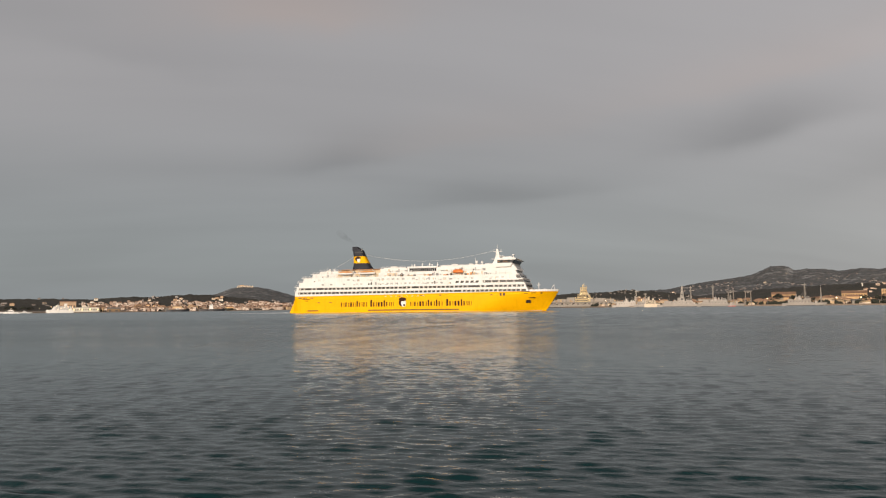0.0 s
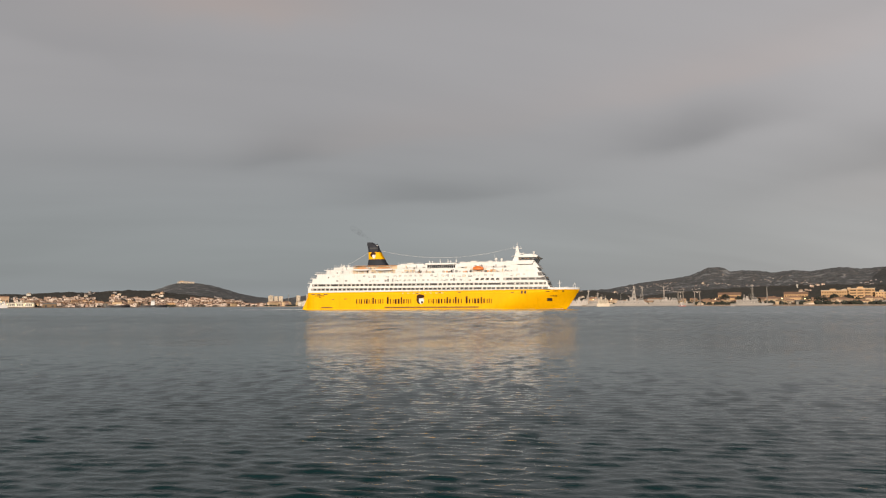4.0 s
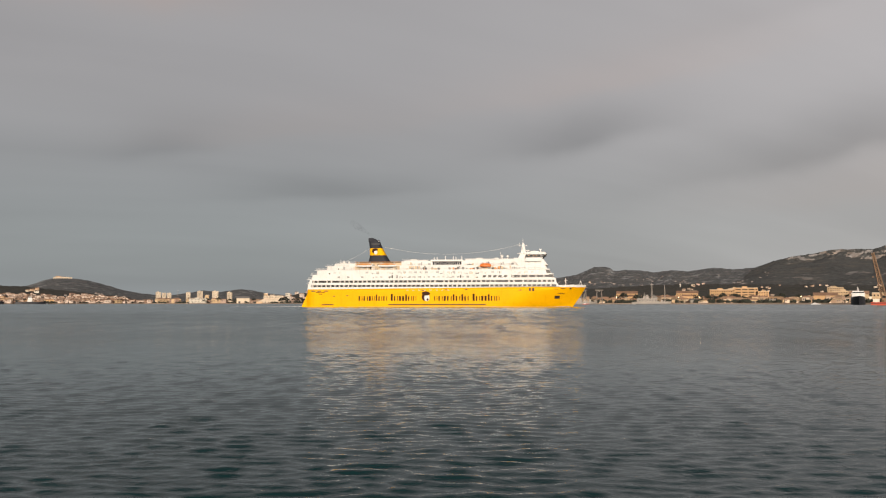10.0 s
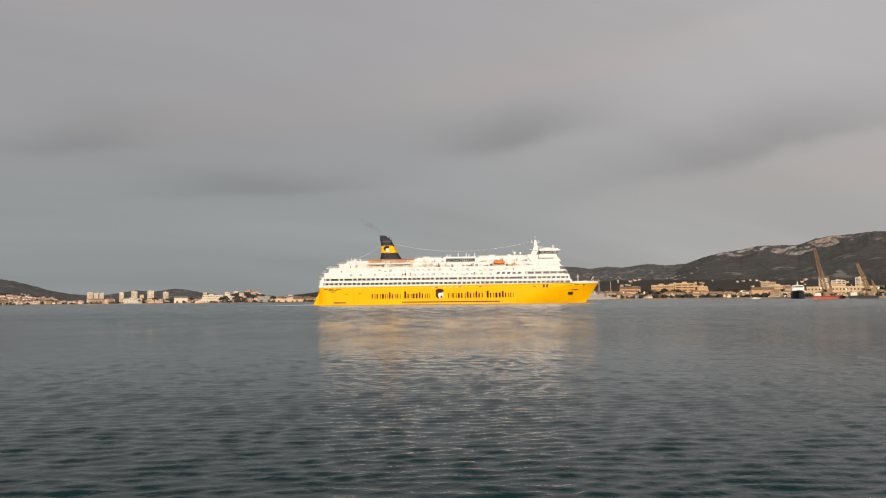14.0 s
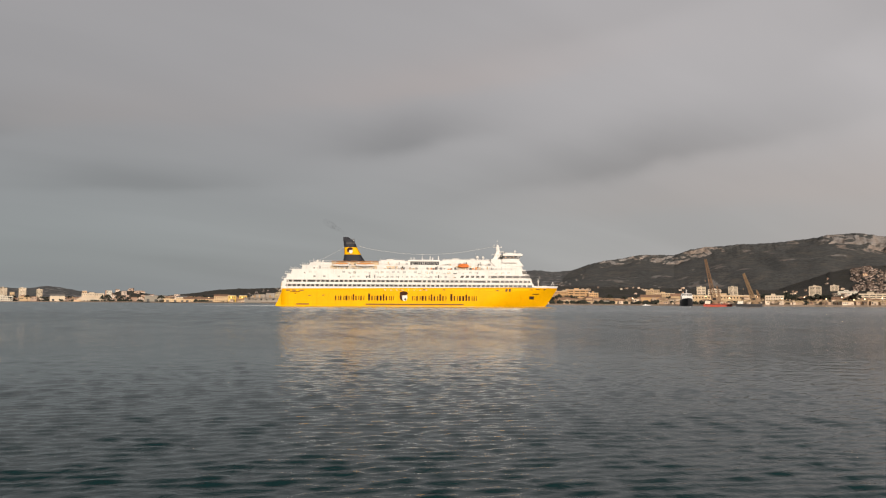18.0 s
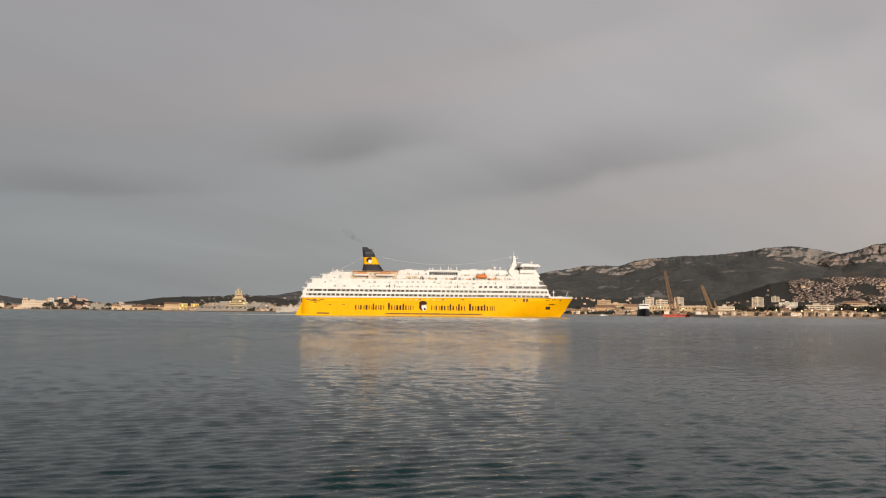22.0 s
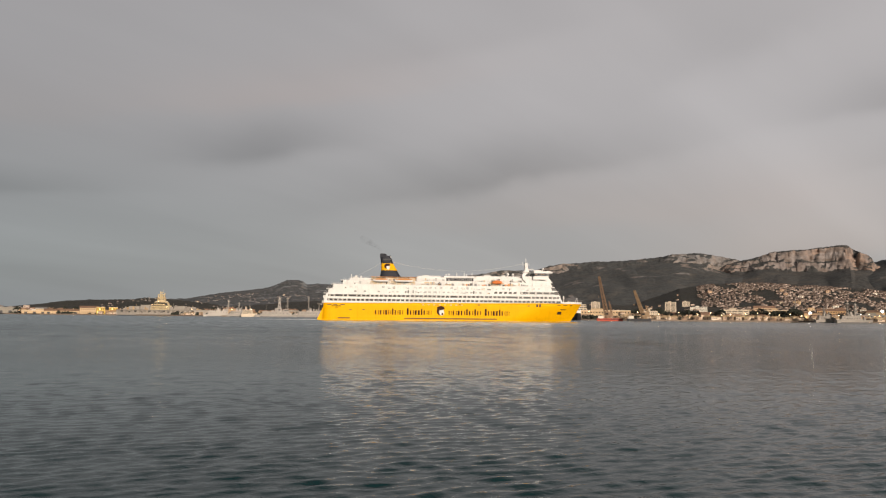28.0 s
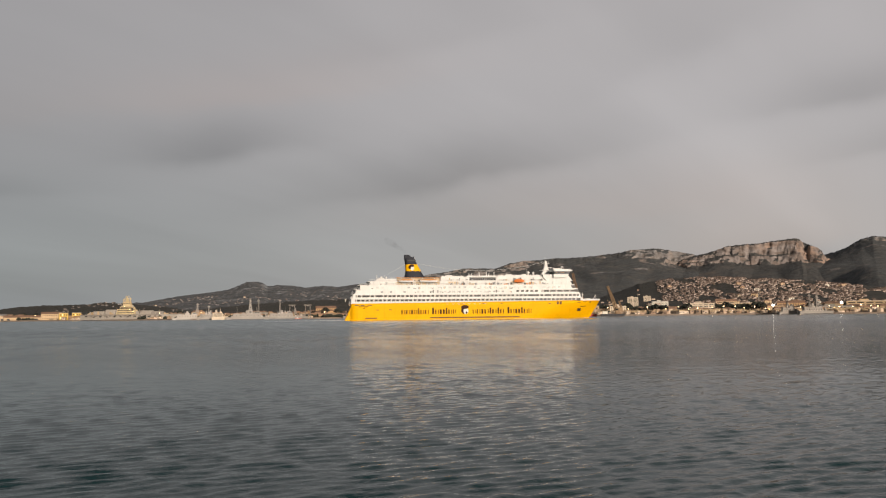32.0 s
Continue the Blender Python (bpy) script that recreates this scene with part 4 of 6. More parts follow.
    # stays and signal wires
    for a, b, sag in (((-38.0, 0, 37.0), (47.0, 0, 37.8), 5.3), ((-46.3, 0, 36.5), (-63.0, 0, 27.6), 0.6)):
        bm = bmesh.new()
        last = None
        for k in range(25):
            u = k / 24
            p = Vector(a).lerp(Vector(b), u) - Vector((0, 0, sag * 4 * u * (1 - u)))
            if last is not None:
                rod(bm, last, p, 0.065, sides=4)
            last = p
        part("stay_wire", bm, WIRE, f)
    return f


ferry = build_ferry()

# ---------------------------------------------------------------- shore: ground height, more materials
from mathutils.bvhtree import BVHTree

LANDFORMS = [o for o in scene.objects if o.type == "MESH" and o.get("category") in ("hill", "ground")]
TREES_OF_LAND = []
for o in LANDFORMS:
    TREES_OF_LAND.append(BVHTree.FromPolygons([v.co.copy() for v in o.data.vertices], [tuple(p.vertices) for p in o.data.polygons]))


def land_z(x, y):
    """Height of the land at a spot, hills included."""
    top = 0.0
    for tree in TREES_OF_LAND:
        hit = tree.ray_cast(Vector((x, y, 900)), Vector((0, 0, -1)))
        if hit[0] is not None:
            top = max(top, hit[0].z)
    return top


def land_at(b, d):
    p = place(b, d)
    return land_z(p.x, p.y)


TONES = {
    "sand": (0.54, 0.39, 0.23), "ochre": (0.54, 0.34, 0.17), "pink": (0.56, 0.39, 0.25), "chalk": (0.62, 0.52, 0.39),
    "grey": (0.32, 0.29, 0.24), "white": (0.70, 0.65, 0.54), "brown": (0.24, 0.16, 0.09), "amber": (0.70, 0.48, 0.12),
}
WALL = {k: paint("plaster_" + k, c, 0.9, 0.22, 0.05, vary=0.18, streaks=0.12) for k, c in TONES.items()}
TILE = paint("roof_tile", (0.34, 0.205, 0.13), 0.9, 0.3, 0.2, vary=0.25)
SLATE = paint("roof_grey", (0.20, 0.19, 0.18), 0.85, 0.25, 0.1, vary=0.2)
NAVAL = paint("naval_grey", (0.265, 0.235, 0.20), 0.55, 0.14, 0.12, vary=0.1, streaks=0.12)
NAVAL_PALE = paint("naval_pale", (0.38, 0.34, 0.29), 0.55, 0.14, 0.12, streaks=0.12)
NAVAL_DARK = paint("naval_dark", (0.06, 0.055, 0.05), 0.6, 0.2, 0.3)
RUST = paint("crane_rust", (0.25, 0.155, 0.09), 0.7, 0.3, 0.3)
CRANE = paint("crane_tan", (0.29, 0.19, 0.105), 0.7, 0.3, 0.3)
RED = paint("barge_red", (0.52, 0.065, 0.025), 0.6, 0.25, 0.2)
BLACK = paint("hull_black", (0.018, 0.018, 0.022), 0.5, 0.2, 0.3)
BARK = paint("bark", (0.10, 0.07, 0.05), 0.95, 0.3, 0.8)
NEEDLE = paint("pine_needles", (0.026, 0.030, 0.019), 0.95, 0.5, 0.5, vary=0.3)
LAMP_COOL = glow("floodlight_glow", (1.0, 0.93, 0.80), 4.5)
LAMP_WARM = glow("lamp_glow", (1.0, 0.68, 0.36), 4.6)
LIT_PANE = glow("lit_window", (1.0, 0.60, 0.22), 1.6)


def set_down(thing, b, d, z=None, turn=0.0):
    """Puts a thing on the shore, its front to the harbour."""
    thing.matrix_basis = facing(b, d, land_at(b, d) - 0.3 if z is None else z, turn)
    return thing


# ---------------------------------------------------------------- buildings
def building(name, label, b, d, width, top, wall="sand", depth=16.0, roof="flat", floors=0, windows=0, turn=0.0, lit=False, group="", category="building"):
    """One building: walls, roof, a row of windows for each floor, roof boxes."""
    thing = empty(name, label, category, group)
    z0 = land_at(b, d + depth * 0.5)
    z0 = min(z0, land_at(b, d))
    h = max(4.0, top - z0)
    x, w2 = width / 2, depth
    wl = part("wall", box(-x, x, 0, w2, -0.3, h), WALL[wall], thing)
    if roof == "flat":
        part("roof", box(-x - 0.3, x + 0.3, -0.3, w2 + 0.3, h, h + 0.7), SLATE if wall in ("grey", "white") else WALL["chalk"], thing)
        if width > 14:
            part("roof_house", box(-x * 0.35, x * 0.1, w2 * 0.3, w2 * 0.7, h + 0.7, h + 3.0), WALL[wall], thing)
    elif roof == "gable":
        bm = bmesh.new()
        v = [bm.verts.new(p) for p in ((-x - 0.6, -0.6, h), (x + 0.6, -0.6, h), (x + 0.6, w2 + 0.6, h), (-x - 0.6, w2 + 0.6, h), (-x - 0.6, w2 / 2, h + w2 * 0.24), (x + 0.6, w2 / 2, h + w2 * 0.24))]
        for q in ((0, 1, 5, 4), (2, 3, 4, 5), (0, 4, 3), (1, 2, 5), (3, 2, 1, 0)):
            bm.faces.new([v[i] for i in q])
        part("roof", bm, TILE if wall in ("ochre", "pink", "sand", "amber") else SLATE, thing)
    elif roof == "saw":
        n = max(2, int(width / 12))
        for k in range(n):
            a, c = -x + k * width / n, -x + (k + 1) * width / n
            part("roof_bay", prism(bmesh.new(), [(a, h), (c, h), ((a + c) / 2, h + 2.6)], -0.2, w2), SLATE, thing)
    if floors:
        n = windows or max(3, int(width / 3.6))
        pitch = (width - 1.6) / n
        step = (h - 1.0) / floors
        for k in range(floors):
            z = 0.8 + step * k + step * 0.28
            if n * floors > 44:
                part("window_band", box(-x + 0.8, x - 0.8, -0.1, 0.2, z, z + step * 0.34), PANE, wl)
                for j in range(n + 1):
                    if j % 3 == 0:
                        xa = -x + 0.8 + pitch * j
                        part("pier", box(xa - pitch * 0.3, xa + pitch * 0.3, -0.16, 0.1, z - 0.1, z + step * 0.34 + 0.1), WALL[wall], wl)
                continue
            for j in range(n):
                xa = -x + 0.8 + pitch * (j + 0.22)
                share = ("win", round(pitch, 1), round(step, 1), lit and (j * 7 + k * 3) % 5 == 0)
                if share not in SHARED:
                    SHARED[share] = mesh_of("window", box(0, pitch * 0.4, -0.12, 0.15, 0, step * 0.4), LIT_PANE if share[3] else PANE)
                o = new("window", SHARED[share])
                o.parent, o.location = wl, (xa, 0, z)
    else:
        n = max(1, int(width / 14))
        for j in range(n):
            xa = -x + width * (j + 0.3) / n
            part("gate", box(xa, xa + min(5.0, width / n * 0.4), -0.1, 0.2, -0.2, min(h * 0.6, 5.0)), DARK, wl)
    thing.matrix_basis = facing(b, d, z0, turn)
    return thing


SHARED = {}

# south-west shore: the town below the fort
building("villa", "pink villa with tiled roof on the headland", -40.1, 2300, 40, 28, "pink", 12, "gable", 1, 6)
building("long_hall", "long pale quayside hall with lit arches", -38.85, 2120, 60, 12.5, "white", 16, "flat", 1, 16, lit=True)
building("quay_shed", "low brown quayside shed", -37.15, 2130, 30, 9, "brown", 14, "gable")
TOWER = "pale concrete tower block catching the sun"
for b, d, w_, top in ((-23.08, 2720, 15.5, 37), (-22.71, 2720, 12.5, 35), (-22.38, 2725, 12.5, 35), (-21.13, 2700, 12.5, 37), (-20.33, 2610, 17, 39), (-19.28, 2500, 17.5, 38), (-18.31, 2500, 14.5, 34)):
    building("tower_block", TOWER, b, d, w_, top, "chalk", 13, "flat", 9, 4, group="tower blocks", turn=6)
building("apartment_block", "low pale apartment block", -19.86, 2600, 12, 27, "sand", 12, "flat", 6, 4)
building("quay_hall", "low white quayside hall", -20.4, 2340, 48, 14.5, "white", 18, "flat", 2, 12)
building("quay_shed", "pale quayside shed with shallow roof", -17.3, 2190, 34, 15, "chalk", 22, "gable")
building("office_block", "pale offices above the boat hall", -15.2, 2130, 50, 21, "chalk", 16, "flat", 3, 12)
building("stair_tower", "small pale rooftop tower", -15.7, 2140, 10, 27, "pink", 10, "flat", 3, 2)
building("white_cube", "white cube-shaped building on the knoll", -14.2, 2180, 12, 29, "white", 12, "flat", 4, 3)
building("grey_hall", "grey hall with stepped roof by the knoll", -11.3, 1770, 46, 13.5, "grey", 24, "saw")
building("cottage", "small pale building by the water", -9.65, 1690, 20, 11, "white", 12, "gable", 2)
building("quay_hall", "long low sand-coloured hall on the quay", -8.5, 1620, 60, 7.0, "sand", 16, "gable")


def slipway():
    """The broad pale ramp under the offices, with sloping ends, ledges and a store at its foot."""
    thing = empty("slipway", "broad pale sloping quay wall below the offices", "quay wall")
    ramp = part("ramp", prism(bmesh.new(), [(-40, -1), (36, -1), (33, 4.5), (27, 10.2), (-20, 10.2), (-33, 4.5)], 0, 22), WALL["chalk"], thing)
    for x0, x1, z in ((-30, 31, 5.2), (-21, 27, 8.2)):
        part("ledge", box(x0, x1, -0.7, 0.3, z, z + 0.5), WALL["white"], ramp)
    for k in range(7):
        part("doorway", box(-24 + k * 7.5, -21.6 + k * 7.5, -0.12, 0.2, 0.6, 3.4), DARK, ramp)
    part("store", box(-38, -22, -5, 0, -1, 4.2), WALL["pink"], thing)
    part("parapet", box(-20, 27, 0.2, 0.8, 10.2, 11.3), WALL["pink"], thing)
    set_down(thing, -15.3, 2075)


slipway()
# the naval quays
building("quay_hall", "low pale store on the naval quay", -9.6, 1640, 70, 7, "sand", 14, "flat")
# the walls' yellow light is amber paint; only a few windows glow
building("lit_hall", "hall on the naval quay, yellow light painted in its amber walls", -6.35, 1520, 14, 13.5, "amber", 14, "flat", 2, 4, lit=True)
building("lit_hall", "hall on the naval quay, yellow light painted in its amber walls", -5.6, 1515, 14, 13.5, "amber", 14, "flat", 2, 4, lit=True)
building("barracks", "pinkish barracks behind the quay", -7.0, 1570, 30, 12.5, "sand", 16, "gable", 2)
OCHRE = "ochre stone naval building with tiled roof"
for b, d, w_, top, fl in ((10.55, 1340, 34, 17, 3), (14.55, 1400, 35, 18, 3), (16.75, 1440, 38, 24, 4), (18.3, 1450, 37, 27, 5), (19.4, 1440, 17, 21, 4)):
    building("naval_building", OCHRE, b, d, w_, top, "ochre", 18, "flat" if top > 20 else "gable", fl)
building("stair_tower", "small square tower on a naval building", 14.9, 1415, 9, 22, "sand", 9, "flat", 4, 2)
building("naval_building", OCHRE, 17.6, 1462, 22, 26, "sand", 12, "flat", 4)
for b, d, w_, top, wl_, rf in ((8.7, 1225, 22, 6.5, "grey", "flat"), (9.9, 1215, 18, 7.5, "sand", "gable"), (11.4, 1225, 26, 6.5, "pink", "gable"), (13.6, 1200, 24, 7, "sand", "flat"), (15.2, 1205, 20, 6, "grey", "gable"), (16.1, 1190, 18, 8, "ochre", "gable"), (17.5, 1180, 26, 6.5, "pink", "flat"),
                               (19.0, 1185, 22, 7.5, "sand", "gable"), (20.2, 1160, 16, 6, "grey", "flat"), (21.1, 1200, 24, 8.5, "sand", "gable"), (22.3, 1170, 20, 7, "pink", "gable")):
    building("dock_shed", "low weathered dockside shed", b, d, w_ * 0.55, 2.2 + top * 0.45, wl_, 9, rf, turn=(b * 37) % 44 - 22)
building("apartment_block", "tan apartment block behind the docks", 23.55, 1700, 28, 31, "sand", 14, "flat", 6)
building("dock_office", "tan dockside office block", 24.25, 1400, 34, 20, "sand", 16, "flat", 4)
building("dock_shed", "tan dockside workshop with tiled roof", 23.3, 1230, 30, 12, "ochre", 18, "gable")
building("dock_shed", "tan dockside workshop with tiled roof", 25.2, 1260, 24, 14, "sand", 18, "gable")
building("long_warehouse", "long tan warehouse with many bays", 28.1, 1180, 86, 14.5, "sand", 22, "flat", 2, 20)
WBLOCK = "white apartment tower behind the port"
for b, d, w_, top in ((26.85, 2000, 21, 43), (28.95, 2320, 25, 50), (34.0, 2060, 27, 45), (35.17, 2260, 20, 51)):
    building("apartment_tower", WBLOCK, b, d, w_, top, "chalk", 16, "flat", 9, 6, group="white apartment towers")
building("apartment_block", "long white apartment block", 27.7, 2050, 30, 38, "chalk", 14, "flat", 6)
building("apartment_block", "long white apartment block", 35.9, 2080, 42, 34, "white", 14, "flat", 3, 14)
building("port_office", "pale port office with flat roof", 31.3, 1090, 22, 13, "chalk", 16, "flat", 3, 7)
building("quay_store", "low pale store on the quay", 33.1, 1095, 20, 8.5, "sand", 14, "gable", turn=14)
building("quay_store", "low tan store on the quay", 34.9, 1110, 18, 9, "ochre", 14, "gable", turn=-18)
building("port_building", "long five-storey pale building on the quay", 37.12, 1100, 37, 15.5, "chalk", 16, "flat", 5, 15)
building("town_block", "tan town block with lit windows", 40.1, 1250, 38, 17, "sand", 16, "flat", 4, lit=True)
building("town_block", "tan town block with lit windows", 39.6, 1420, 34, 23, "pink", 16, "gable", 5)
building("quay_store", "low store on the quay with lamps", 42.5, 1075, 46, 8.5, "sand", 14, "flat", 2, 10, lit=True)
building("town_block", "broad pale town block", 48.0, 1180, 50, 17, "sand", 18, "flat", 4, lit=True)
building("town_block", "broad pale town block", 50.6, 1150, 44, 16, "chalk", 18, "flat", 4)
building("quay_store", "low store on the quay with lamps", 45.8, 1120, 52, 10, "grey", 16, "flat", 2, 12, lit=True)
building("town_block", "tan town block with tiled roof", 43.6, 1300, 40, 17, "ochre", 16, "gable", 4)


# ---------------------------------------------------------------- houses of the town and of the slopes
def house(wall, w_, d_, h, tall):
    thing = empty("house", "small plastered house with tiled roof", "house", "houses of the town")
    wl = part("wall", box(-w_ / 2, w_ / 2, 0, d_, -4.0, h), WALL[wall], thing)
    bm = bmesh.new()
    x, e = w_ / 2 + 0.5, 0.5
    v = [bm.verts.new(p) for p in ((-x, -e, h), (x, -e, h), (x, d_ + e, h), (-x, d_ + e, h), (-x * 0.55, d_ / 2, h + tall), (x * 0.55, d_ / 2, h + tall))]
    for q in ((0, 1, 5, 4), (2, 3, 4, 5), (0, 4, 3), (1, 2, 5), (3, 2, 1, 0)):
        bm.faces.new([v[i] for i in q])
    rf = part("roof", bm, TILE, thing)
    part("chimney", box(w_ * 0.2, w_ * 0.2 + 0.9, d_ * 0.35, d_ * 0.35 + 0.9, h, h + tall + 0.8), WALL[wall], rf)
    for xa in (-w_ * 0.3, w_ * 0.12):
        part("window", box(xa, xa + w_ * 0.16, -0.1, 0.2, h * 0.5, h * 0.5 + 1.5), PANE, wl)
    return thing


PROTO = [house(k, a, b, h, t) for k, a, b, h, t in (("pink", 13, 9, 7, 2.4), ("sand", 16, 10, 8.5, 2.6), ("chalk", 11, 9, 6, 2.2), ("ochre", 20, 11, 10, 2.8), ("white", 14, 9, 7.5, 2.2), ("sand", 26, 12, 12, 3.0), ("grey", 18, 10, 9, 2.4))]
for k, p in enumerate(PROTO):
    set_down(p, -33.0 + k * 1.1, 2420 + 30 * k)


def scatter(count, b0, b1, d0, d1, kinds, clump=0.0, seed=0):
    r = random.Random(seed)
    done = 0
    while done < count:
        b, d = r.uniform(b0, b1), r.uniform(d0, d1)
        s = shore_distance(b)
        if d < s + 45:
            continue
        if clump and noise.noise(Vector((b * 0.55, d * 0.004, seed))) < clump - 0.5:
            continue
        src = PROTO[r.choice(kinds)]
        copy_thing(src, facing(b, d, land_at(b, d) - 0.2, r.uniform(-35, 35)))
        done += 1


scatter(60, -39, -24, 2150, 2750, (0, 1, 2, 3, 5, 1, 6), 0.35, 1)      # town below the fort
scatter(16, -44, -30, 2700, 3150, (0, 2, 4), 0.45, 2)                    # villas on the headland ridge
scatter(26, -25, -15.5, 2300, 2650, (1, 3, 5, 2), 0.3, 3)
scatter(14, -15, -4, 1700, 2100, (1, 2, 4), 0.3, 4)
scatter(8, -4, 10, 3300, 4300, (2,), 0.5, 5)                       # houses under the knob
scatter(24, 0, 24, 1260, 1500, (1, 3, 0, 6), 0.3, 7)                     # behind the naval quays
scatter(28, 22, 38, 1300, 2000, (1, 2, 4, 0, 6), 0.35, 8)
scatter(20, 36.4, 50, 2050, 2900, (0, 2, 4, 1, 2, 4), 0.42, 9)          # hillside of houses
scatter(30, 36, 54, 1150, 1800, (1, 3, 5, 0, 6), 0.3, 10)


# houses past counting, far off
def house_mass(name, label, count, b0, b1, d0, d1, wide, tall, seed, mat, clump=-0.16, gap=45, roof=None, skew=1.0):
    r = random.Random(seed)
    verts, faces, mats = [], [], []
    n = 0
    while n < count:
        b, d = r.uniform(b0, b1), d1 - (d1 - d0) * r.random() ** skew
        if d < shore_distance(b) + gap or noise.noise(Vector((b * 0.55, d * 0.004, 9))) < clump:
            continue
        p = place(b, d)
        z = land_z(p.x, p.y)
        w_, h, e = r.uniform(*wide) / 2, r.uniform(*tall), r.uniform(3.0, 5.0)
        m = pose(p.x, p.y, z, 0, 0, -b + r.uniform(-40, 40))
        flat = r.random() < 0.3
        pts = [(-w_, -e, -3), (w_, -e, -3), (w_, e, -3), (-w_, e, -3), (-w_, -e, h), (w_, -e, h), (w_, e, h), (-w_, e, h),
               (-w_ - 0.4, -e - 0.4, h), (w_ + 0.4, -e - 0.4, h), (w_ + 0.4, e + 0.4, h), (-w_ - 0.4, e + 0.4, h), (-w_ * 0.6, 0, h + (0.4 if flat else 1.9)), (w_ * 0.6, 0, h + (0.4 if flat else 1.9))]
        k = len(verts)
        verts += [tuple(m @ Vector(q)) for q in pts]
        for q, s in (((0, 1, 5, 4), 0), ((1, 2, 6, 5), 0), ((2, 3, 7, 6), 0), ((3, 0, 4, 7), 0), ((8, 9, 13, 12), 1), ((10, 11, 12, 13), 1), ((8, 12, 11), 1), ((9, 10, 13), 1)):
            faces.append(tuple(k + i_ for i_ in q)), mats.append(s)
        # windows and doors on the harbour side, a hand proud of the wall
        for xa in np.linspace(-w_ * 0.8, w_ * 0.8, max(2, int(w_ / 1.3)) + 1)[:-1]:
            if r.random() < 0.3:
                continue
            k, wide_, z0 = len(verts), min(1.5, w_ * 0.5), h * r.choice((0.12, 0.45, 0.5))
            verts += [tuple(m @ Vector(q)) for q in ((xa, -e - 0.08, z0), (xa + wide_, -e - 0.08, z0), (xa + wide_, -e - 0.08, z0 + h * 0.33), (xa, -e - 0.08, z0 + h * 0.33))]
            faces.append((k, k + 1, k + 2, k + 3)), mats.append(2)
        n += 1
    me = bpy.data.meshes.new(name)
    me.from_pydata(verts, [], faces)
    me.materials.append(mat), me.materials.append(roof or TILE), me.materials.append(DARK)
    me.polygons.foreach_set("material_index", mats)
    tagged(new(name, me), label, "houses", kind="stuff")


def island_paint(name, a, c, dirt):
    m, g = material(name)
    own = g.n("ShaderNodeNewGeometry").outputs["Random Per Island"]
    tone = g.mix(own, a, c)
    finish(g, Base_Color=g.mix(g.ramp(g.noise(g.n("ShaderNodeTexCoord").outputs["Object"], 0.3), 0.3, 0.7, 0.0, dirt), tone, TONES["brown"]), Roughness=0.9)
    return m


HILLSIDE = island_paint("hillside_plaster", (0.60, 0.49, 0.42), (0.10, 0.075, 0.06), 0.35)
# a darker roof tile for the far houses
DULL_TILE = paint("dark_roof_tile", (0.15, 0.10, 0.076), 0.95, 0.35, 0.2)
TOWN = island_paint("town_plaster", (0.76, 0.64, 0.54), (0.32, 0.21, 0.155), 0.3)
PALE = island_paint("villa_plaster", (0.40, 0.385, 0.37), (0.13, 0.12, 0.115), 0.35)
# darker than TOWN: the cloud shade over the port is in the colour
PORT = island_paint("shaded_port_plaster", (0.48, 0.36, 0.24), (0.24, 0.15, 0.085), 0.35)
# both tones are raised to paint in the quays' lamp light
CLUTTER = island_paint("quay_clutter", (0.84, 0.70, 0.54), (0.34, 0.22, 0.145), 0.25)
house_mass("hillside_houses", "hundreds of small pale houses on the hillside", 2500, 36.2, 51.5, 2050, 2970, (3.0, 8.0), (1.8, 3.8), 5, HILLSIDE, -0.27, roof=DULL_TILE, skew=1.5)
house_mass("old_town_houses", "crowded pale and pink houses below the fort", 900, -39.5, -23.5, 2150, 2900, (5, 17), (4, 10), 6, TOWN, -0.3)
house_mass("slope_houses", "pale pink housing on the slope under the fort", 70, -28.6, -25.2, 2750, 2980, (9, 18), (6, 11), 14, TOWN, -0.9)
house_mass("shore_houses", "crowded pale houses behind the tower blocks", 150, -24, -9, 1700, 2700, (8, 18), (5, 10), 7, TOWN, -0.3)
house_mass("villas", "scattered white villas on the far slopes", 400, -5, 19, 3300, 4500, (3.5, 9), (1.6, 3.4), 8, PALE, 0.06, roof=DULL_TILE)
house_mass("ridge_villas", "scattered white villas on the wooded ridge", 70, -46, -24, 2750, 3250, (5, 11), (2.5, 5), 9, PALE, 0.0, roof=DULL_TILE)
house_mass("dock_town_houses", "crowded tan buildings behind the docks", 300, -9, 40, 1230, 1900, (8, 24), (4, 9), 10, PORT, -0.2)
house_mass("wood_edge_houses", "pale houses and sheds among trees behind the cranes", 120, 20, 36.5, 1400, 2100, (6, 15), (3, 7), 15, TOWN, -0.05)
house_mass("quay_town_houses", "low pale buildings along the quays, lamp light painted in", 130, 33, 54, 1030, 1400, (6, 18), (3, 7), 12, CLUTTER, -0.1, 30)
house_mass("quay_huts", "clutter of low huts and stores along the quays", 520, -12, 36, 1000, 1650, (2.5, 9), (1.3, 3.8), 13, CLUTTER, -0.4, 8, roof=WALL["sand"])
house_mass("port_clutter", "clutter of small stores, huts and walls on the port quays", 620, 29, 56, 1000, 1150, (2.5, 9), (1.4, 4.6), 21, CLUTTER, -0.6, 6, roof=WALL["sand"])
house_mass("port_backs", "crowded small tan and white buildings behind the port", 360, 22, 40, 1150, 2000, (5, 14), (4, 9), 22, CLUTTER, -0.4, roof=WALL["pink"])
house_mass("wood_villas", "white villas scattered in the dark pine wood", 130, 13, 36, 1900, 2720, (4, 10), (2.5, 4.5), 23, CLUTTER, 0.02, roof=DULL_TILE)
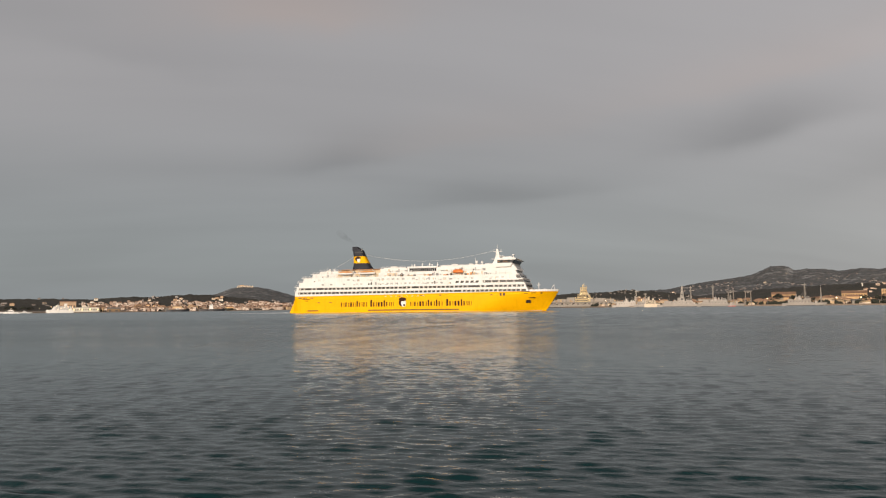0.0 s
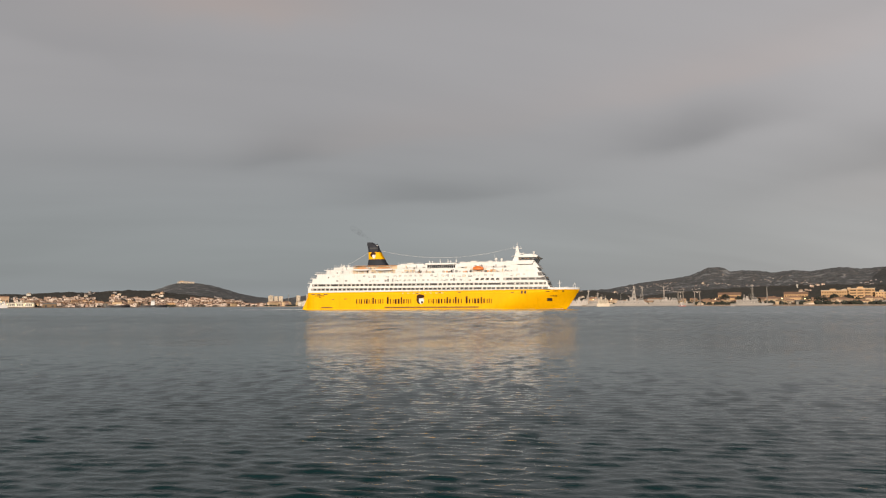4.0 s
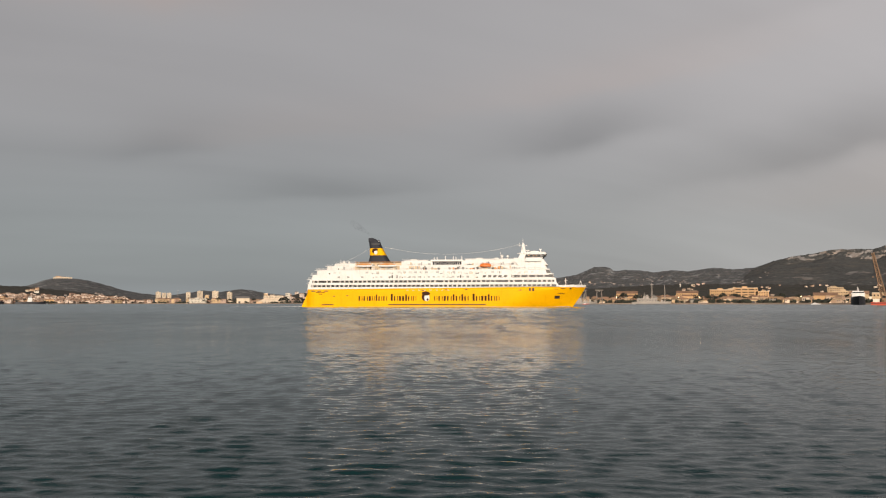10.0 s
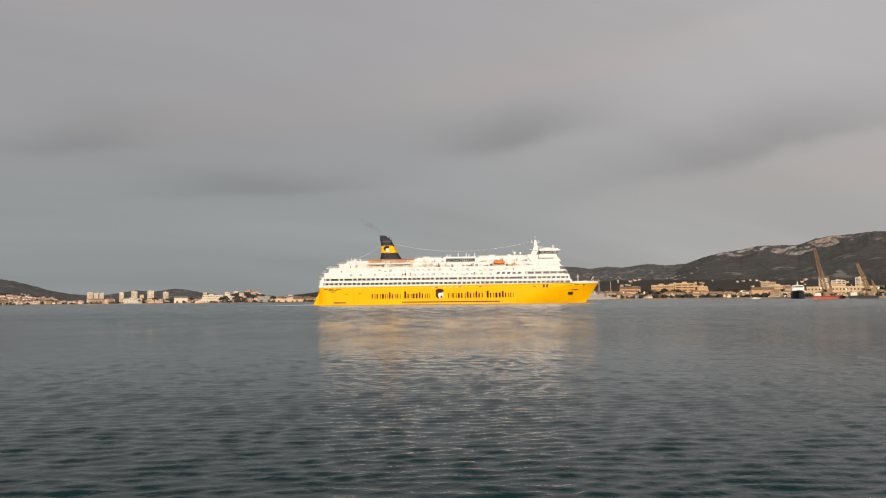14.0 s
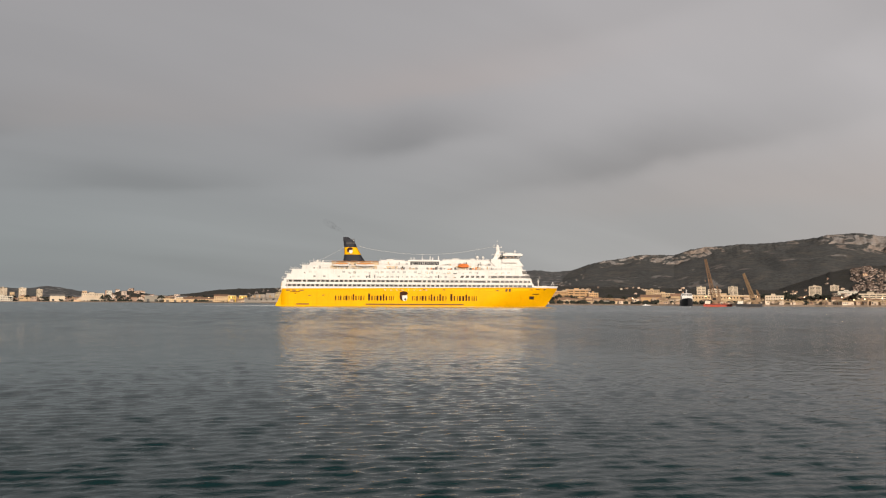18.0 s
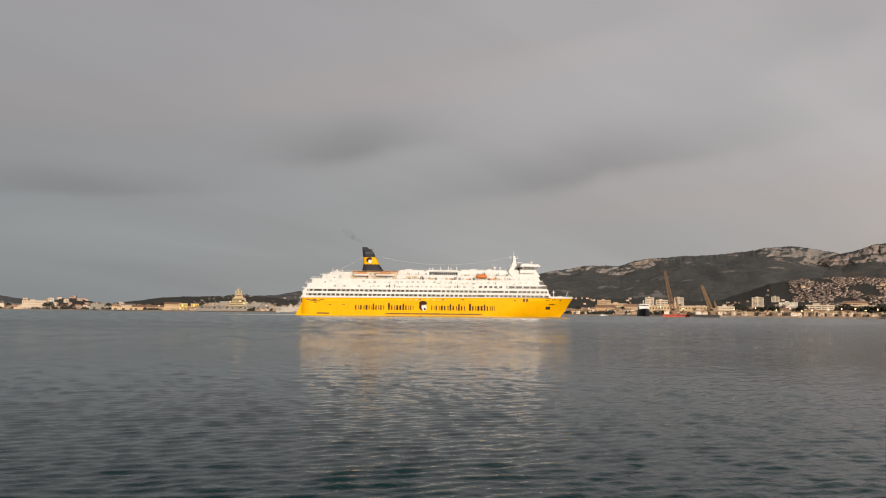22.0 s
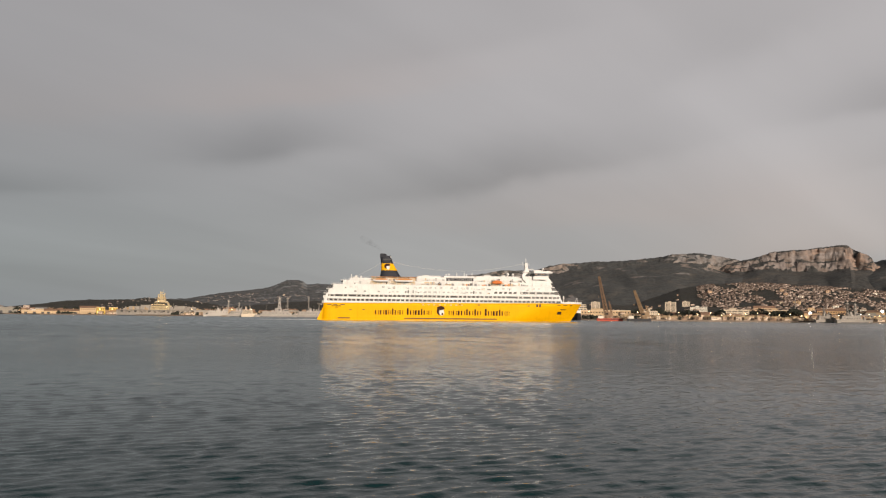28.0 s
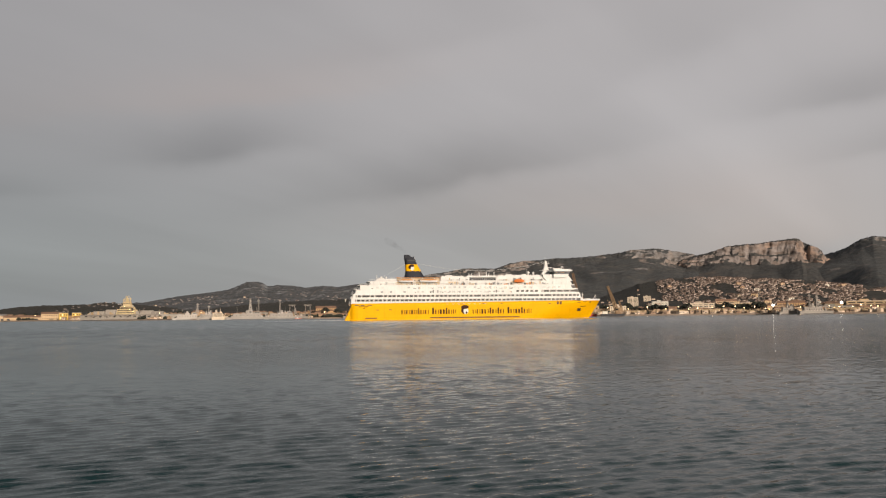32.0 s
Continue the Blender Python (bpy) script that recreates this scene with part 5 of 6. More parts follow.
house_mass("port_town_houses", "crowded tan buildings behind the port", 260, 36, 56, 1130, 1850, (8, 22), (5, 11), 12, PORT, -0.3)


# ---------------------------------------------------------------- fort and towers
def fort():
    thing = empty("fort", "old ochre fort with dark embrasures on the hilltop", "fort")
    wl = part("wall", box(-37, 37, 0, 26, -8, 9.5, top=(-36, 36, 1, 25)), WALL["chalk"], thing)
    part("roof", box(-30, 14, 4, 22, 9.5, 11), TILE, thing)
    part("keep", box(-26, -8, 5, 18, 9.5, 13.0), WALL["ochre"], thing)
    for k in range(11):
        part("embrasure", box(-33 + k * 6.2, -30 + k * 6.2, 0.1, 1.4, 1.5, 6.5), DARK, wl)
    thing.matrix_basis = facing(-29.2, 3772, 105.5)


fort()


def water_tower():
    thing = empty("water_tower", "white water tower above the dark wood", "tower")
    part("shaft", rod(bmesh.new(), (0, 0, -3), (0, 0, 7), 1.3, 1.2, 10), WALL["white"], thing)
    part("tank", rod(bmesh.new(), (0, 0, 6), (0, 0, 10), 2.4, 2.9, 14), WALL["white"], thing)
    part("cap", rod(bmesh.new(), (0, 0, 10), (0, 0, 11), 2.9, 0.8, 14), SLATE, thing)
    set_down(thing, 13.55, 2600)


water_tower()


def lattice(bm, a, b, w0, w1, bays, r=0.16):
    """A square lattice boom from a to b: four chords, rungs and diagonals."""
    a, b = Vector(a), Vector(b)
    q = (b - a).to_track_quat("Z", "Y").to_matrix()
    def corner(u, k):
        w_ = (w0 + (w1 - w0) * u) / 2
        sx, sy = ((-1, -1), (1, -1), (1, 1), (-1, 1))[k % 4]
        return a.lerp(b, u) + q @ Vector((sx * w_, sy * w_, 0))
    for k in range(4):
        rod(bm, corner(0, k), corner(1, k), r * 1.5, r * 1.1, 4)
        for i in range(bays):
            u, v = i / bays, (i + 1) / bays
            rod(bm, corner(u, k), corner(v, k + 1), r, sides=4)
            rod(bm, corner(u, k), corner(u, k + 1), r, sides=4)
    return bm


def radio_mast(b, d, h, label, mat=None):
    thing = empty("lattice_mast", label, "mast")
    n = 5
    for i in range(n):
        part("mast_section", lattice(bmesh.new(), (0, 0, h * i / n), (0, 0, h * (i + 1) / n), 1.8 - 0.25 * i, 1.55 - 0.25 * i, 4, 0.14), mat or (RED if i % 2 else WALL["white"]), thing)
    part("aerial", rod(bmesh.new(), (0, 0, h), (0, 0, h + 3), 0.12), STEEL, thing)
    part("footing", box(-1.5, 1.5, -1.5, 1.5, -1, 0.3), WALL["grey"], thing)
    set_down(thing, b, d)


radio_mast(13.3, 1165, 22, "dark lattice mast by the naval quay", NAVAL)
radio_mast(-21.79, 2600, 38, "thin lattice mast among the tower blocks", NAVAL)
radio_mast(40.95, 1060, 27, "tall thin lattice mast on the quay", NAVAL)


# ---------------------------------------------------------------- harbour cranes
def floating_crane(name, label, b, d, tip_b, tip_z, foot_b, foot_z, hull_mat, boom_mat, hull_len, boom_w):
    thing = empty(name, label, "crane")
    hull = part("barge", box(-hull_len / 2, hull_len / 2, -6, 6, -1, 2.6, top=(-hull_len / 2 - 0.8, hull_len / 2 + 0.8, -6, 6)), hull_mat, thing)
    part("fender", box(-hull_len / 2 - 0.5, hull_len / 2 + 0.5, -6.3, -5.9, 1.5, 2.1), BLACK, hull)
    fx = radians(foot_b - b) * d
    tx = radians(tip_b - b) * d
    part("turntable", rod(bmesh.new(), (fx + 1.0, 0, 2.6), (fx + 1.0, 0, 4.6), 3.4, 3.0, 16), boom_mat, thing)
    cab = part("crane_house", box(fx - 1.5, fx + 6.5, -3, 3, 4.6, 9.0, top=(fx - 1.0, fx + 5.6, -3, 3)), boom_mat, thing)
    part("cab_window", box(fx - 1.2, fx + 1.5, -3.1, -2.8, 6.4, 8.0), PANE, cab)
    part("boom", lattice(bmesh.new(), (fx, 0, foot_z), (tx, 0, tip_z), boom_w, boom_w * 0.42, 12, 0.30), boom_mat, thing)
    part("a_frame", lattice(bmesh.new(), (fx + 5, 0, 8.5), (fx + 2.6, 0, 8.5 + (tip_z - foot_z) * 0.30), 1.8, 0.9, 5, 0.2), boom_mat, thing)
    bm = bmesh.new()
    apex = Vector((fx + 2.6, 0, 8.5 + (tip_z - foot_z) * 0.30))
    rod(bm, apex, Vector((fx, 0, foot_z)).lerp(Vector((tx, 0, tip_z)), 0.93), 0.09, sides=4)
    rod(bm, (tx, 0, tip_z), (tx - 0.4, 0, tip_z * 0.55), 0.08, sides=4)
    part("cable", bm, BLACK, thing)
    part("hook", box(tx - 0.8, tx, -0.4, 0.4, tip_z * 0.55 - 1.2, tip_z * 0.55), boom_mat, thing)
    part("deck_house", box(-hull_len / 2 + 1, -hull_len / 2 + 6, -3.5, 2, 2.6, 5.4), WALL["white"], thing)
    for x in (hull_len * 0.25, hull_len * 0.34):
        part("winch", rod(bmesh.new(), (x, -3, 3.4), (x, 2, 3.4), 0.9, sides=10), boom_mat, thing)
    thing.matrix_basis = facing(b, d, 0)


floating_crane("floating_crane", "rust-brown floating crane on a red barge", 27.5, 802, 26.75, 46, 27.28, 6.5, RED, RUST, 25, 4.0)
floating_crane("floating_crane", "tan floating crane on a dark barge", 29.5, 783, 29.19, 31, 29.80, 6.5, BLACK, CRANE, 22, 3.6)


def gantry(b, d):
    thing = empty("gantry_frame", "grey gantry frame beside the naval ships", "gantry", "gantry frames")
    for x in (-4.2, 4.2):
        part("leg", lattice(bmesh.new(), (x, 0, -0.5), (x * 0.75, 0, 19), 1.2, 0.8, 7, 0.16), NAVAL, thing)
    part("beam", lattice(bmesh.new(), (-5.5, 0, 19), (5.5, 0, 19), 1.3, 1.3, 6, 0.16), NAVAL, thing)
    part("trolley", box(-1, 1, -1, 1, 17, 18.4), NAVAL, thing)
    set_down(thing, b, d)


gantry(7.7, 1190), gantry(8.8, 1188)


# ---------------------------------------------------------------- ships at the quays
def ship_hull(length, beam, deck, draft=1.0, flare=1.0, sheer=0.12, n=18):
    bm = bmesh.new()
    star, port = [], []
    for i in range(n + 1):
        u = i / n
        x = -length / 2 + length * u
        f = 1 - max(0.0, (u - 0.62) / 0.38) ** 2.1
        a = 0.82 + 0.18 * min(1, u / 0.2)
        z1 = deck * (1 + sheer * max(0.0, u - 0.4) * 2)
        ring = []
        for k, z in enumerate((-draft, 0.0, z1 * 0.5, z1)):
            hb = beam / 2 * a * max(0.0, f) ** (1.15 - 0.3 * k / 3)
            xx = x + (flare * k / 3 * 2.2 * max(0.0, u - 0.7) / 0.3)
            ring.append((xx, hb, z))
        star.append([bm.verts.new((x_, -h, z)) for x_, h, z in ring])
        port.append([bm.verts.new((x_, h, z)) for x_, h, z in ring])
    for s in (star, port):
        for p, q in zip(s, s[1:]):
            for k in range(3):
                bm.faces.new((p[k], q[k], q[k + 1], p[k + 1]))
    for k in range(3):
        bm.faces.new((star[0][k], star[0][k + 1], port[0][k + 1], port[0][k]))
    for p, q, r_, s in zip(star, star[1:], port, port[1:]):
        bm.faces.new((p[3], q[3], s[3], r_[3]))
    bmesh.ops.remove_doubles(bm, verts=bm.verts[:], dist=0.01)
    return bm


def clutter(thing, seed, count, x0, x1, y0, y1, z, tall, mats, wide=(0.6, 2.6)):
    """Deck gear of many sizes: lockers, vents, masts and davits."""
    r = random.Random(seed)
    for k in range(count):
        x, y = r.uniform(x0, x1), r.uniform(y0, y1)
        h = r.uniform(0.4, 1.0) ** 2 * tall
        if r.random() < 0.3:
            bm = rod(bmesh.new(), (x, y, z - 0.2), (x + r.uniform(-0.8, 0.8), y, z + h * 2.2), 0.16, 0.09, 5)
            if r.random() < 0.5:
                rod(bm, (x - 1.0, y, z + h * 1.6), (x + 1.0, y, z + h * 1.6), 0.1, sides=4)
            part("deck_mast", bm, r.choice(mats), thing)
        else:
            w_ = r.uniform(*wide)
            part("deck_gear", box(x, x + w_, y, y + r.uniform(0.8, 2.4), z - 0.2, z + h, top=(x + w_ * r.uniform(0, 0.25), x + w_ * r.uniform(0.75, 1), y + 0.2, y + 0.9)), r.choice(mats), thing)


def warship(label, b, d, length, tower_x, tower_h, mast_x, mast_h, turn=0.0, mat=None, gun=True, pyramid=True, bow=1):
    """A grey warship: hull, deckhouses, tower mast, second mast, funnel, gun, hangar."""
    mat = mat or NAVAL
    thing = empty("warship", label, "warship", "warships at the quays")
    s = length / 100
    beam = length * 0.13
    dk = 4.3 * max(0.8, s)
    hull = part("hull", ship_hull(length, beam, dk), mat, thing)
    part("boot_topping", ship_hull(length * 0.985, beam * 1.006, 0.75), BLACK, hull, "black band at the waterline")
    bw = beam * 0.42
    clutter(thing, int(b * 31), 26, -length * 0.42, length * 0.36, -bw, bw * 0.4, dk, 4.2, (mat, NAVAL_PALE, NAVAL_DARK, mat))
    clutter(thing, int(b * 17), 16, -length * 0.2, length * 0.14, -bw * 0.8, bw * 0.4, dk + 4.4, 4.5, (mat, NAVAL_PALE, NAVAL_DARK))
    for k in range(7):
        x = -length * 0.3 + k * length * 0.07
        part("hull_port", box(x, x + 0.9, -bw - 0.12, -bw + 0.2, dk + 1.6, dk + 2.6), NAVAL_DARK, thing)
    part("deck_house", box(-length * 0.22, length * 0.18, -bw, bw, dk, dk + 4.4, top=(-length * 0.21, length * 0.165, -bw * 0.85, bw * 0.85)), mat, thing)
    br = part("bridge", box(length * 0.04, length * 0.16, -bw * 0.9, bw * 0.9, dk + 4.4, dk + 7.6, top=(length * 0.05, length * 0.145, -bw * 0.75, bw * 0.75)), mat, thing)
    part("bridge_window_band", box(length * 0.06, length * 0.152, -bw * 0.86, bw * 0.86, dk + 6.0, dk + 6.9), PANE, br)
    part("hangar", box(-length * 0.36, -length * 0.22, -bw * 0.9, bw * 0.9, dk - 0.2, dk + 5.0), mat, thing)
    w_ = 3.2 * s + 1.3
    pick = random.Random(int(b * 100))
    for k in range(9):
        x = pick.uniform(-length * 0.4, length * 0.3)
        z0 = dk + (4.4 if -length * 0.2 < x < length * 0.03 else 0.0)
        part("deck_gear", box(x, x + pick.uniform(0.8, 3.2), -bw * pick.uniform(0.5, 1.0), bw * 0.3, z0, z0 + pick.uniform(0.8, 2.6)), pick.choice((mat, NAVAL_PALE)), thing)
    for k in range(3):
        x = pick.uniform(-length * 0.3, length * 0.2)
        part("aerial", rod(bmesh.new(), (x, 0, dk + 1), (x + pick.uniform(-1, 1), 0, dk + pick.uniform(9, 15)), 0.14, 0.08, 5), mat, thing)
    if pyramid:
        z0, zs = dk + 4, (tower_h - dk - 4) / 3
        for k, (wide_, top_) in enumerate(((1.0, 0.78), (0.66, 0.5), (0.42, 0.3))):
            stage = part("tower_stage", box(tower_x - w_ * wide_, tower_x + w_ * wide_, -w_ * 0.8 * wide_, w_ * 0.8 * wide_, z0 + zs * k, z0 + zs * (k + 1), top=(tower_x - w_ * top_, tower_x + w_ * top_, -w_ * 0.8 * top_, w_ * 0.8 * top_)), mat, thing)
            part("tower_ledge", box(tower_x - w_ * top_ - 0.5, tower_x + w_ * top_ + 0.5, -w_ * 0.8 * top_ - 0.5, w_ * 0.8 * top_ + 0.5, z0 + zs * (k + 1) - 0.35, z0 + zs * (k + 1) - 0.05), NAVAL_DARK if k == 0 else mat, stage)
            part("tower_panel", box(tower_x - w_ * top_ * 0.5, tower_x + w_ * top_ * 0.5, -w_ * 0.8 * wide_ - 0.08, -w_ * 0.5 * top_, z0 + zs * k + zs * 0.3, z0 + zs * k + zs * 0.7), NAVAL_DARK, stage)
        part("tower_yard", rod(rod(bmesh.new(), (tower_x - 3.2, -0.6, tower_h - 0.6), (tower_x + 3.2, -0.6, tower_h - 0.6), 0.16), (tower_x, -0.6, tower_h), (tower_x, -0.6, tower_h + 4.5), 0.16, 0.08), mat, thing)
        bm = bmesh.new()
        bmesh.ops.create_uvsphere(bm, u_segments=12, v_segments=8, radius=1.35, matrix=Matrix.Translation((tower_x, 0, tower_h + 0.9)))
        part("radar_dome", bm, NAVAL_PALE, thing, smooth=True)
    else:
        part("tower_mast", lattice(bmesh.new(), (tower_x, 0, dk + 4), (tower_x, 0, tower_h), 3.0, 0.9, 8, 0.16), mat, thing)
    bm = lattice(bmesh.new(), (mast_x, 0, dk + 4), (mast_x, 0, mast_h), 2.2, 0.6, 7, 0.15)
    rod(bm, (mast_x, -3.5, mast_h * 0.86), (mast_x, 3.5, mast_h * 0.86), 0.16)
    rod(bm, (mast_x - 2.4, 0, mast_h * 0.78), (mast_x + 2.4, 0, mast_h * 0.78), 0.16)
    part("mast", bm, mat, thing)
    part("radar", box(mast_x - 2.0, mast_x + 2.0, -0.5, 0.5, mast_h * 0.90, mast_h * 0.90 + 0.9), mat, thing)
    part("funnel", box(-length * 0.12, -length * 0.05, -bw * 0.5, bw * 0.5, dk + 4.4, dk + 9.5, top=(-length * 0.115, -length * 0.065, -bw * 0.35, bw * 0.35)), mat, thing)
    if gun:
        g = part("gun_turret", box(length * 0.26, length * 0.31, -1.8, 1.8, dk, dk + 2.6, top=(length * 0.265, length * 0.295, -1.3, 1.3)), mat, thing)
        part("gun_barrel", rod(bmesh.new(), (length * 0.30, 0, dk + 1.6), (length * 0.37, 0, dk + 2.3), 0.2), mat, g)
    for k in range(4):
        x = -length * 0.18 + k * length * 0.085
        part("life_raft", rod(bmesh.new(), (x, -bw - 0.2, dk + 1.0), (x + 1.6, -bw - 0.2, dk + 1.0), 0.45, sides=8), NAVAL_PALE, thing)
    thing.matrix_basis = facing(b, d, 0, turn + (0 if bow > 0 else 180))
    return thing


warship("pale grey patrol ship with two masts at the quay", 0.85, 1225, 52, 8, 17, 10, 25, mat=NAVAL_PALE, pyramid=False)
warship("grey frigate with a tall pyramid tower mast", 4.75, 1155, 72, -2, 26.5, 9.5, 29, pyramid=True)
warship("grey frigate with a slender main mast", 7.1, 1150, 60, 14, 16, -8, 29, pyramid=False)
warship("small grey patrol ship at the quay", 2.0, 1210, 34, 3, 14, 0, 21, pyramid=False, gun=False)
warship("grey frigate alongside the sheds", 12.4, 1120, 50, -8, 15, 2, 29, pyramid=False)
warship("grey frigate with floodlit deck", 44.3, 975, 46, 2, 20, -8, 24, turn=35)
warship("dark grey ship moored end-on to the quay", 42.7, 985, 34, 3, 12, -4, 18, turn=40, pyramid=False)


# the floodlight's warm tone is painted into the island's ochre
ISLAND = paint("painted_floodlit_island", (0.63, 0.50, 0.29), 0.6, 0.2, 0.1, vary=0.12, streaks=0.1)


def carrier():
    thing = empty("aircraft_carrier", "large pale grey aircraft carrier with a floodlit island", "warship")
    hull = part("hull", ship_hull(178, 40, 8.5, 1.5, 2.0, 0.05, 24), NAVAL_PALE, thing)
    bm = bmesh.new()
    edge = [(-89, -17), (-60, -21), (30, -21.5), (58, -16), (80, -8), (91, -3), (91, 3), (80, 8), (58, 16), (30, 21), (-89, 17)]
    lo, hi = ([bm.verts.new((x, y, z)) for x, y in edge] for z in (8.4, 10.0))
    bm.faces.new(lo[::-1]), bm.faces.new(hi)
    for k in range(len(edge)):
        bm.faces.new((lo[k], lo[(k + 1) % len(edge)], hi[(k + 1) % len(edge)], hi[k]))
    part("flight_deck", bm, NAVAL, thing)
    part("boot_topping", ship_hull(176, 40.3, 1.0, 1.5, 2.0, 0.05, 24), BLACK, hull, "black band at the waterline")
    clutter(thing, 5, 60, -80, 70, -18, -6, 10.1, 5.0, (NAVAL, NAVAL_PALE, NAVAL_DARK, WALL["sand"]), (1.5, 6.5))
    clutter(thing, 6, 26, -20, 14, -17, -9, 17.0, 6.5, (ISLAND, WALL["sand"], NAVAL_DARK), (1.0, 3.0))
    clutter(thing, 7, 14, -10, 6, -15, -10, 26.0, 8.0, (ISLAND, WALL["sand"], NAVAL_DARK), (0.8, 2.0))
    for k in range(16):
        part("sponson", box(-76 + k * 9.3, -72.5 + k * 9.3, -21.6, -19.4, 6.6, 8.3), NAVAL if k % 3 else NAVAL_DARK, hull)
    for k in range(9):
        part("hull_opening", box(-62 + k * 13, -58 + k * 13, -20.1, -19.0, 5.4, 6.6), DARK, hull)
    isl = part("island", box(-20, 16, -17, -7, 10, 17, top=(-18, 14, -16.5, -7.5)), ISLAND, thing, "island superstructure, floodlight painted in as ochre")
    part("island_tier", box(-15, 11, -16, -8, 17, 22.5, top=(-13, 9, -15.5, -8.5)), ISLAND, isl)
    part("island_tier", box(-10, 6, -15, -9, 22.5, 28, top=(-7, 4, -14.5, -9.5)), ISLAND, isl)
    part("bridge_window_band", box(-13.5, 9.4, -16.1, -15.4, 19.4, 20.6), PANE, isl)
    for z, x0, x1, y in ((13.2, -17.5, 13.5, -16.95), (16.9, -16.5, 12.5, -16.7), (22.4, -12, 8, -15.6), (27.9, -7.5, 4.5, -14.7)):
        part("gallery", box(x0 - 1.2, x1 + 1.2, y - 1.3, y + 0.6, z, z + 0.4), ISLAND, isl)
        # dark strip that paints the shade below each gallery
        part("gallery_shade", box(x0, x1, y - 0.12, y + 0.4, z - 1.1, z - 0.1), NAVAL_DARK, isl)
    for x, h_ in ((-9, 7), (-4.5, 11), (3.5, 8)):
        part("lattice_mast", lattice(bmesh.new(), (x, -12, 26), (x, -12, 29 + h_), 1.6, 0.6, 6, 0.16), ISLAND, isl)
    part("tower_mast", box(-6, 2, -13.5, -10.5, 28, 36, top=(-3.6, -0.4, -12.6, -11.4)), ISLAND, isl)
    bm = rod(bmesh.new(), (-2, -12, 36), (-2, -12, 41), 0.5, 0.2)
    rod(bm, (-9, -12, 35), (6, -12, 35), 0.5), rod(bm, (-6, -12, 38.2), (2, -12, 38.2), 0.35)
    part("yard", bm, ISLAND, isl)
    for x, z, r_ in ((-12.5, 23.3, 1.4), (8.5, 23.2, 1.3)):
        bm = bmesh.new()
        bmesh.ops.create_uvsphere(bm, u_segments=12, v_segments=8, radius=r_, matrix=Matrix.Translation((x, -12, z)))
        part("radar_dome", bm, WALL["white"], isl, smooth=True)
    for x, z in ((-16, 17.5), (-4, 23.2), (5, 17.8), (12.5, 14.5)):
        part("floodlight", box(x, x + 0.8, -17.6, -17.1, z, z + 0.6), LAMP_WARM, isl, "lit warm floodlight")
    for x0, x1, h in ((-66, -46, 5.5), (-42, -25, 8.0), (24, 44, 6.0), (50, 62, 4.5)):
        part("deck_shelter", box(x0, x1, -14, -6, 10, 10 + h, bevel=0.4), NAVAL_PALE, thing)
    part("deck_crane", lattice(bmesh.new(), (20, -14, 10), (30, -14, 17), 1.4, 0.7, 7, 0.15), NAVAL, thing)
    thing.matrix_basis = facing(-2.4, 1398, 0, -40)


carrier()


def passenger_ship(label, b, d, length, height, hull_mat, turn=0.0, lit=True, bow=1):
    top_mat = WHITE if lit else hull_mat
    thing = empty("passenger_ship", label, "ship")
    beam = min(18, length * 0.2)
    dk = height * 0.26
    part("hull", ship_hull(length, beam, dk), hull_mat, thing)
    n = 4
    for k in range(n):
        z0, z1 = dk + (height * 0.6 - dk) * k / n, dk + (height * 0.6 - dk) * (k + 1) / n
        tier = part("deck_house", box(-length * (0.44 - 0.012 * k), length * (0.32 - 0.02 * k), -beam * 0.42, beam * 0.42, z0, z1, top=(-length * (0.44 - 0.012 * k), length * (0.31 - 0.02 * k), -beam * 0.42, beam * 0.42)), top_mat, thing)
        for j in range(9):
            x = -length * 0.36 + j * length * 0.062
            for y0 in (-beam * 0.42 - 0.1, beam * 0.42 - 0.3):
                part("window", box(x, x + length * 0.034, y0, y0 + 0.4, z0 + 0.25 * (z1 - z0), z0 + 0.75 * (z1 - z0)), LIT_PANE if lit and (j * 5 + k * 3) % 7 == 0 else PANE, tier)
        part("deck_overhang", box(-length * (0.45 - 0.012 * k), length * (0.325 - 0.02 * k), -beam * 0.45, beam * 0.45, z1 - 0.25, z1 + 0.05), top_mat, tier)
    part("bridge", box(length * 0.05, length * 0.16, -beam * 0.5, beam * 0.5, height * 0.6, height * 0.72), top_mat, thing)
    part("funnel", box(-length * 0.25, -length * 0.12, -2, 2, height * 0.6, height * 0.86, top=(-length * 0.25, -length * 0.15, -1.6, 1.6)), top_mat, thing)
    part("mast", rod(bmesh.new(), (length * 0.1, 0, height * 0.7), (length * 0.08, 0, height), 0.3, 0.12), top_mat, thing)
    thing.matrix_basis = facing(b, d, 0, turn + (0 if bow > 0 else 180))


passenger_ship("white passenger ship with lit decks at the quay", -40.3, 1965, 56, 25, WHITE, bow=-1)
passenger_ship("white pyramid-shaped service ship", 2.55, 1165, 20, 16.5, WALL["chalk"], lit=False)


